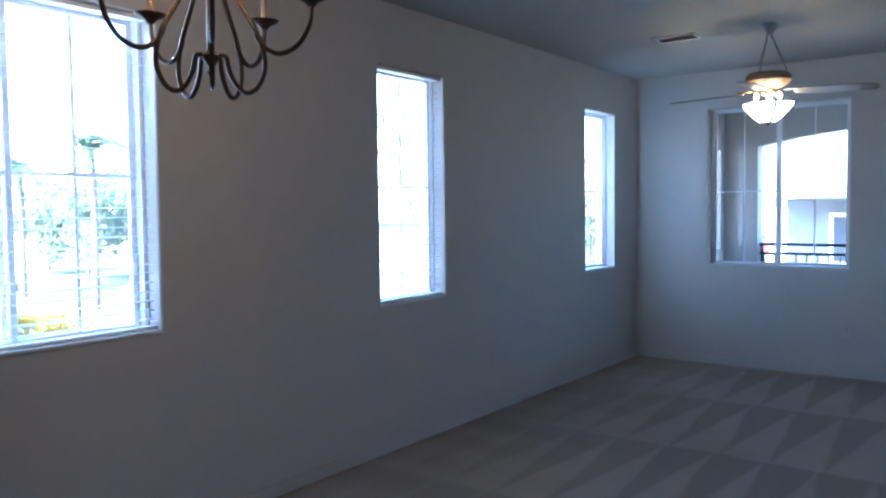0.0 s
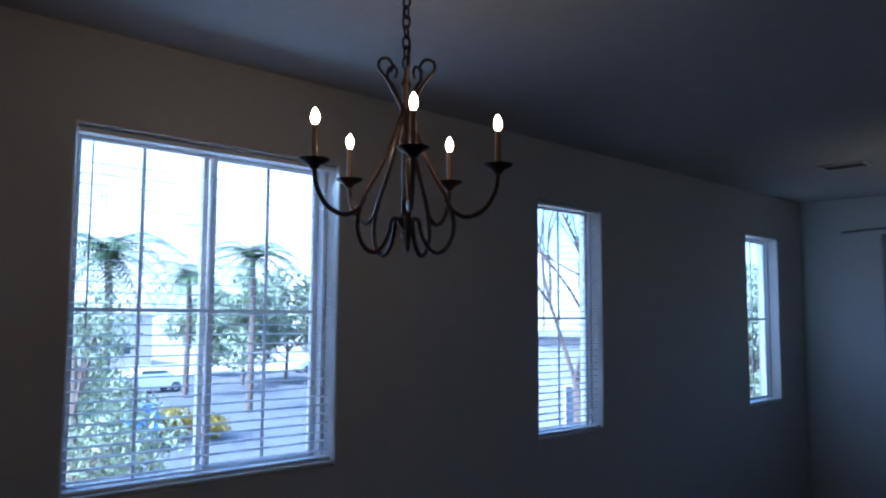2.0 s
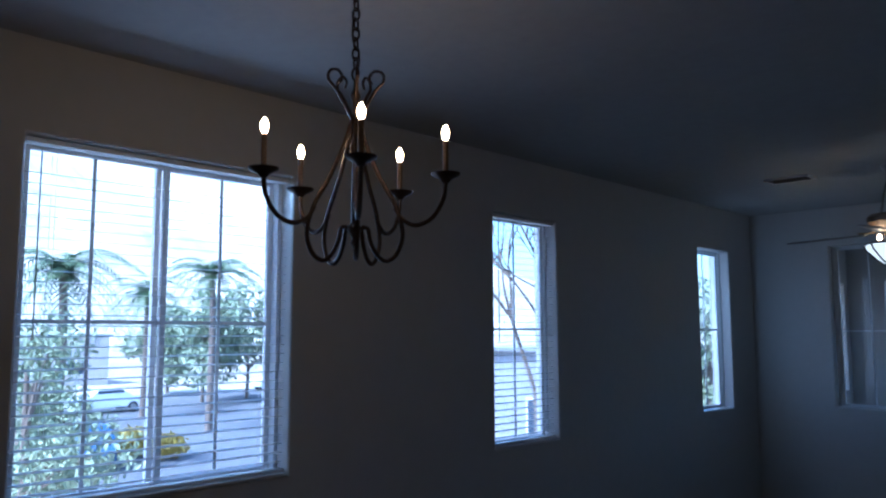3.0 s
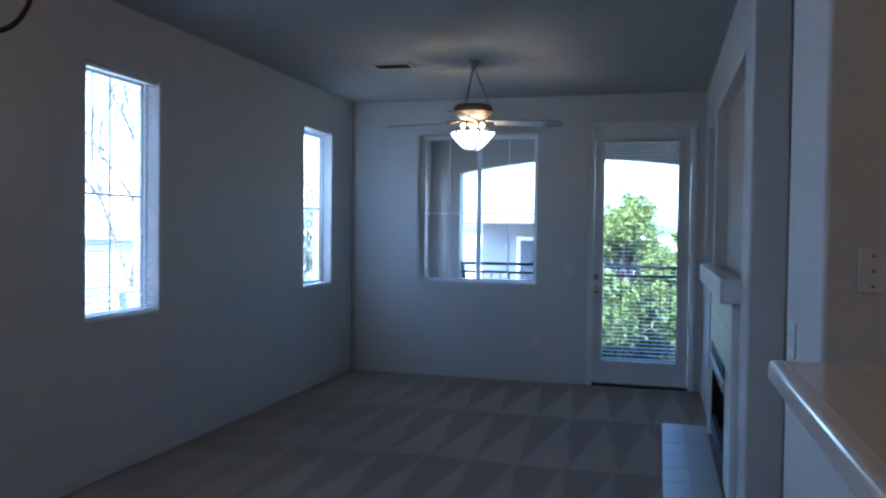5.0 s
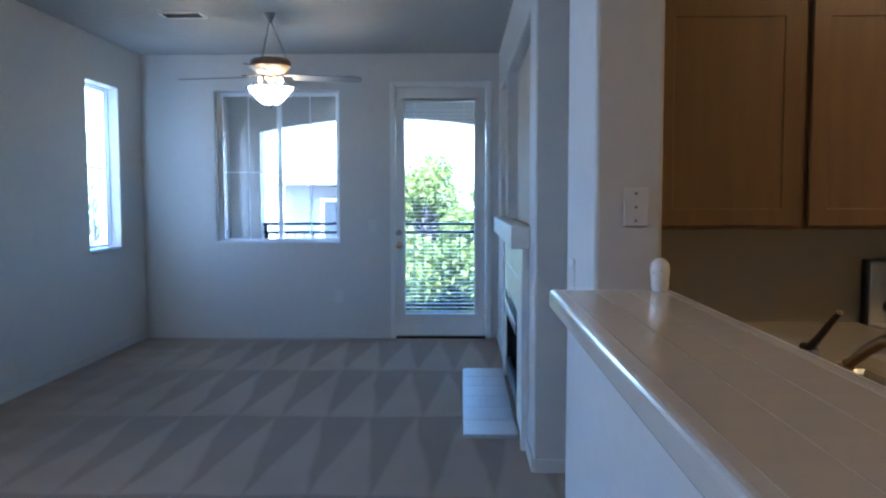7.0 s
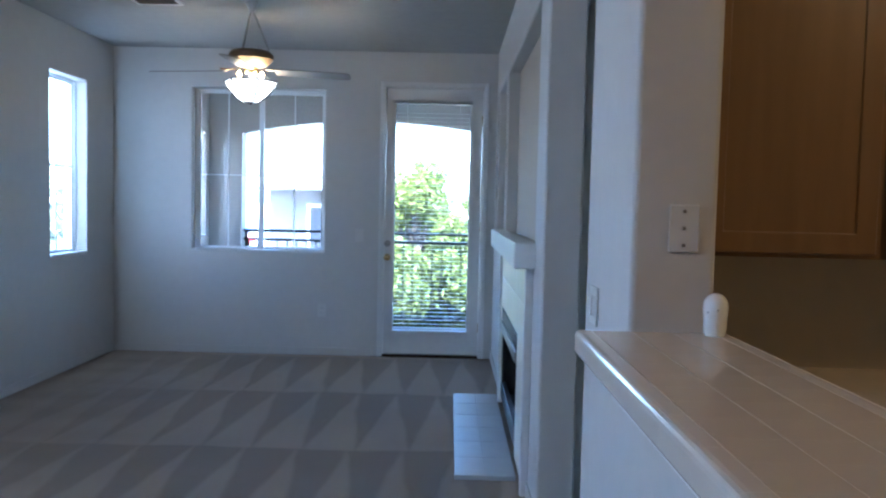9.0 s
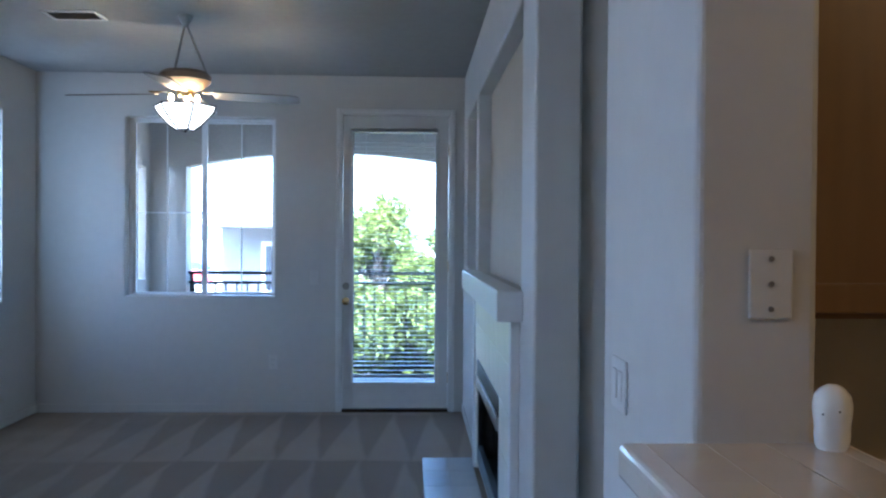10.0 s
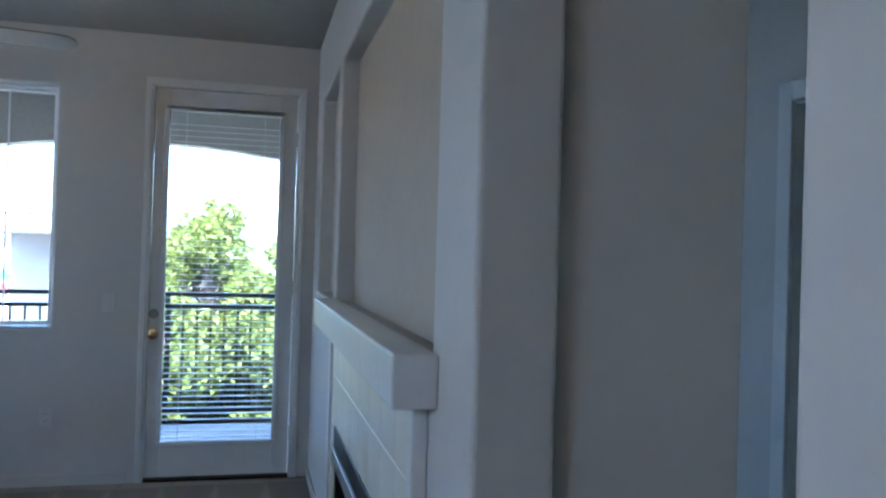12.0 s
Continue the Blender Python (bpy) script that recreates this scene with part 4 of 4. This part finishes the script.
def tree(x, y, base, height, spread, mat, seed, label, trunk=0.14, crown_from=0.3, count=3500, leaf=0.09, taper_by=0.75, cone=False):
    rng = random.Random(seed)
    t = thing("tree", label, "tree", (x, y, base))
    h = height - base
    wood = tube(smooth_path([(0, 0, 0), (0.06, 0.03, h * 0.25), (-0.05, 0.05, h * 0.5), (0.02, 0, h * 0.8)], 5), trunk, trunk * 0.3, 8)
    blobs = []
    for k in range(26 if cone else 0):
        a = rng.uniform(0, 2 * math.pi)
        up = rng.uniform(0, 0.92)
        zz = h * (crown_from + (1 - crown_from) * up)
        rr = spread * (1 - up) ** 0.8 * math.sqrt(rng.random())
        p = (rr * math.cos(a), rr * math.sin(a), zz)
        tube(smooth_path([(0, 0.02, zz * 0.8), (p[0] * 0.5, p[1] * 0.5, zz * 0.92), p], 4), trunk * 0.3, 0.012, 6, bm=wood)
        blobs.append((*p, spread * (0.36 - 0.22 * up) * rng.uniform(0.8, 1.2), spread * (0.36 - 0.2 * up) * rng.uniform(0.8, 1.2)))
    for k in range(0 if cone else 14):
        a = rng.uniform(0, 2 * math.pi)
        zz = h * rng.uniform(crown_from + 0.05, 0.9)
        taper = 1.0 - taper_by * max(0.0, (zz / h - 0.5)) / 0.5
        rr = spread * rng.uniform(0.3, 0.75) * taper
        p = (rr * math.cos(a), rr * math.sin(a), zz)
        tube(smooth_path([(0, 0.02, zz * 0.62), (p[0] * 0.5, p[1] * 0.5, zz * 0.86), p], 4), trunk * 0.35, 0.012, 6, bm=wood)
        blobs.append((*p, spread * rng.uniform(0.3, 0.45) * (0.5 + 0.5 * taper), spread * rng.uniform(0.26, 0.42)))
    blobs.append((0, 0, h * 0.95, spread * (0.08 if cone else 0.22), h * 0.07))
    part("trunk", wood, BARK, t, smooth=True)
    leaf_cloud("crown", t, mat, blobs, count, leaf, seed)
    return t


def palm(x, y, base, top, seed, label, length=3.0):
    rng = random.Random(seed)
    t = thing("palm_tree", label, "palm tree", (x, y, base))
    h = top - base
    part("trunk", tube(smooth_path([(0, 0, 0), (0.08, 0, h * 0.3), (0.02, 0.06, h * 0.7), (0, 0, h)], 6), 0.19, 0.13, 10), BARK, t, smooth=True)
    bm = bmesh.new()
    for k in range(34):
        a = 2 * math.pi * k / 34 * 5.17
        up = rng.uniform(-0.5, 1.1)
        L = length * rng.uniform(0.8, 1.1)
        pts = []
        for i in range(9):
            s = i / 8
            r = L * (s - 0.12 * s * s) * math.cos(up * (1 - s * 0.6))
            pts.append(Vector((r * math.cos(a), r * math.sin(a), h + L * (math.sin(up) * s - 0.75 * s * s))))
        for i in range(1, 9):
            p, d = pts[i], (pts[i] - pts[i - 1]).normalized()
            side = d.cross(Vector((0, 0, 1))).normalized()
            for sgn in (-1, 1):
                for q in (0.0, 0.5):
                    b = pts[i - 1].lerp(p, q)
                    e = b + side * sgn * L * 0.2 * (1.1 - i / 9) + d * L * 0.12 - Vector((0, 0, L * 0.05))
                    w = d * 0.05
                    bm.faces.new([bm.verts.new(b - w), bm.verts.new(b + w), bm.verts.new(e)])
        for i in range(8):
            w = Vector((0, 0, 0.015))
            bm.faces.new([bm.verts.new(pts[i] - w), bm.verts.new(pts[i + 1] - w), bm.verts.new(pts[i + 1] + w), bm.verts.new(pts[i] + w)])
    part("crown", bm, PALM, t)
    return t


def bearing(az, d, ex=0.7, ey=-1.07):
    return ex + d * math.sin(radians(az)), ey + d * math.cos(radians(az))


for az_t, d, top_z, seed in ((-60.5, 40, 4.6, 3), (-70.0, 30, 3.9, 5), (-64.8, 48, 4.2, 8)):
    px, py = bearing(az_t, d)
    palm(px, py, G, top_z, seed, "tall palm tree beside the street")
for az_t, d, top_z, sp, seed in ((-71.8, 17, 1.9, 2.2, 11), (-69.8, 24, 0.2, 1.8, 17), (-61.0, 56, 4.6, 4.2, 12), (-58.0, 60, 5.4, 4.6, 13), (-55.0, 58, 4.8, 4.4, 14), (-63.3, 66, 4.0, 3.6, 15), (-51.0, 62, 5.2, 4.6, 16)):
    px, py = bearing(az_t, d)
    tree(px, py, G, top_z, sp, OLIVE, seed, "leafy green street tree", count=3000, leaf=0.1 if d < 30 else 0.26, crown_from=0.25)
for az_t, d, seed in ((-25.5, 27, 21), (-21.5, 29, 22)):
    px, py = bearing(az_t, d)
    tree(px, py, G, 3.4, 2.4, OLIVE, seed, "leafy grey-green tree across the yard", count=2600, leaf=0.14, crown_from=0.2)
for bx, by, tz, sp, seed, crown in ((0.12, 12.0, 2.1, 1.5, 31, 0.5), (1.2, 12.3, 1.7, 1.5, 32, 0.45), (-0.75, 12.4, 1.45, 1.3, 33, 0.4), (0.75, 11.4, 1.25, 1.5, 35, 0.3), (-0.3, 11.2, 1.1, 1.4, 37, 0.25), (2.1, 12.9, 1.3, 1.6, 36, 0.4)):
    tree(bx, by, G, tz, sp, LIME, seed, "bright green leafy tree beyond the balcony", count=15000, leaf=0.064, crown_from=crown, cone=True)


def bare_tree(x, y, top, seed):
    rng = random.Random(seed)
    t = thing("bare_tree", "bare branching tree beside the building", "tree", (x, y, G))
    wood = tube(smooth_path([(0, 0, 0), (0.1, 0.05, 2.0), (0.0, 0.1, 3.4)], 5), 0.13, 0.08, 8)

    def grow(p, d, L, r, n):
        q = p + d * L
        tube([p, p.lerp(q, 0.5) + Vector((rng.uniform(-1, 1), rng.uniform(-1, 1), 0)) * L * 0.05, q], r, r * 0.6, 5, bm=wood)
        if n:
            for _ in range(3):
                e = (d + Vector((rng.uniform(-0.7, 0.7), rng.uniform(-0.7, 0.7), rng.uniform(-0.15, 0.5)))).normalized()
                grow(q, e, L * rng.uniform(0.6, 0.8), r * 0.6, n - 1)

    for k in range(4):
        grow(Vector((0, 0.1, 3.3)), Vector((rng.uniform(-0.6, 0.6), rng.uniform(-0.6, 0.6), 1)).normalized(), (top - G - 3.3) * 0.36, 0.06, 4)
    part("trunk", wood, BARK, t)


bx, by = bearing(-37.5, 17)
bare_tree(bx, by, 5.2, 41)


def house(label, x0, x1, y0, y1, z1, wall_mat, openings, roof=0.3, eaves=0.25):
    h = thing("house", label, "house", (0, 0, 0))
    part("wall", box(x0, x1, y0, y1, G + 0.001, z1), wall_mat, h)
    part("roof", box(x0 - 0.25, x1 + 0.25, y0 - eaves, y1 + 0.25, z1 + 0.001, z1 + roof, 0.03), GREY, h)
    for axis, a0, a1, b0, b1 in openings:
        if axis == "y":
            w = part("window", box(a0, a1, y0 - 0.06, y0 - 0.001, b0, b1, 0.01), VINYL, h)
            part("pane", box(a0 + 0.07, a1 - 0.07, y0 - 0.068, y0 - 0.061, b0 + 0.07, b1 - 0.07), DARKGLASS, w)
        else:
            w = part("window", box(x1 + 0.001, x1 + 0.06, a0, a1, b0, b1, 0.01), VINYL, h)
            part("pane", box(x1 + 0.061, x1 + 0.068, a0 + 0.07, a1 - 0.07, b0 + 0.07, b1 - 0.07), DARKGLASS, w)
    return h


house("blue-grey neighbouring house with a flat roof", -2.5, -0.75, 13.1, 19, 1.58, GREY, (("y", -1.85, -1.05, 0.5, 1.36), ("y", -1.85, -1.05, -1.9, -0.8)), roof=0.12, eaves=0.9)
house("grey building across the street with a flat roof", -19.5, -12.5, 19, 27, 1.05, GREY, (("y", -18.2, -17.0, -1.8, -0.4), ("y", -15, -13.6, -1.8, -0.4), ("x", 21, 23, -1.6, -0.2)), roof=0.15)
house("white stucco house beyond the street", -95, -75, 20, 31, 1.6, HOUSE, (("x", 22, 24, -2, -0.8), ("x", 27, 29, -2, -0.8)), roof=0.2)


def car(x, y, turn, paint, label):
    c = thing("parked_car", label, "car", (x, y, G + 0.021), "parked cars", turn)
    body = bmesh.new()
    prof = [(-2.2, 0.35), (-2.25, 0.7), (-2.1, 0.92), (-1.2, 1.0), (-0.7, 1.42), (0.7, 1.45), (1.4, 1.02), (2.15, 0.9), (2.25, 0.6), (2.2, 0.35)]
    rows = [[body.verts.new((px_, yy * (1.0 if zz < 1.1 else 0.82), zz)) for px_, zz in prof] for yy in (-0.86, 0.86)]
    for i in range(len(prof)):
        j = (i + 1) % len(prof)
        body.faces.new((rows[0][i], rows[0][j], rows[1][j], rows[1][i]))
    body.faces.new(rows[0])
    body.faces.new(rows[1])
    bmesh.ops.recalc_face_normals(body, faces=body.faces)
    bmesh.ops.bevel(body, geom=body.edges[:], offset=0.05, segments=2, affect="EDGES")
    part("body", body, paint, c, smooth=True)
    for sy in (-1, 1):
        part("side_window", box(-0.75, 0.85, sy * 0.79 - 0.012, sy * 0.79 + 0.012, 1.02, 1.34, 0.01), DARKGLASS, c)
        for wx in (-1.4, 1.4):
            w = part("wheel", lathe([(0, -0.1), (0.30, -0.1), (0.33, -0.06), (0.33, 0.06), (0.30, 0.1), (0, 0.1)], 20, pose(wx, sy * 0.8, 0.33, 90)), DARK, c, smooth=True)
            part("rim", lathe([(0, -0.105), (0.19, -0.105), (0.2, 0.105), (0, 0.105)], 14, pose(wx, sy * 0.8, 0.33, 90)), CHROME, w)


WHITEPAINT = material("white_car_paint", (0.75, 0.75, 0.76), 0.2)
BLUEPAINT = material("blue_car_paint", (0.04, 0.09, 0.25), 0.2)
cx, cy = bearing(-67.2, 52)
car(cx, cy, 92, WHITEPAINT, "white car parked along the street")
car(-56.2, 37.5, 88, WHITEPAINT, "white car parked by the far kerb")
cx, cy = bearing(-68.0, 31)
car(cx, cy, 158, BLUEPAINT, "blue car parked by the near kerb")
REDPAINT = material("red_car_paint", (0.35, 0.03, 0.03), 0.2)
cx, cy = bearing(-15.6, 76)
car(cx, cy, 10, REDPAINT, "red car parked far beyond the balcony")
cx, cy = bearing(-15.4, 104)
car(cx, cy, 5, BLUEPAINT, "dark blue car parked far beyond the balcony")
sx, sy_ = -28.7, 12.3
shrub = thing("shrub", "yellow flowering shrub by the pavement", "shrub", (sx, sy_, G))
leaf_cloud("foliage", shrub, GOLD, [(0, 0, 0.6, 0.9, 0.6), (1.2, 0.9, 0.5, 0.8, 0.5), (-0.9, -0.6, 0.45, 0.7, 0.45)], 2400, 0.11, 51)
part("stem", merged([tube([(0, 0, 0), (0.1, 0, 0.5)], 0.03, 0.015), tube([(0, 0, 0), (0.6, 0.2, 0.4)], 0.03, 0.012), tube([(0, 0, 0), (-0.5, -0.4, 0.4)], 0.03, 0.012)]), BARK, shrub)

# a bare hillside beyond the street
hill = bmesh.new()
grid = []
for i in range(41):
    row = []
    for j in range(13):
        yy = -260 + i * 20
        s = j / 12
        xx = -230 - s * 260
        zz = G - 1 + 150 * math.sin(s * math.pi / 2) * (0.8 + 0.35 * noise.noise(Vector((yy * 0.008, s * 2, 0)))) * max(0.05, min(1.0, (700 - yy) / 450)) + 6 * noise.noise(Vector((xx * 0.03, yy * 0.03, 1)))
        row.append(hill.verts.new((xx, yy, zz)))
    grid.append(row)
for i in range(40):
    for j in range(12):
        hill.faces.new((grid[i][j], grid[i + 1][j], grid[i + 1][j + 1], grid[i][j + 1]))
SCRUB = textured("scrub_hillside", (0.30, 0.28, 0.21), (0.58, 0.53, 0.46), 0.12, 0.95, 0.3, 0.5, 0.03)
solid("backdrop", hill, SCRUB, "dry hillside dotted with scrub", "hill", "structure", smooth=True)
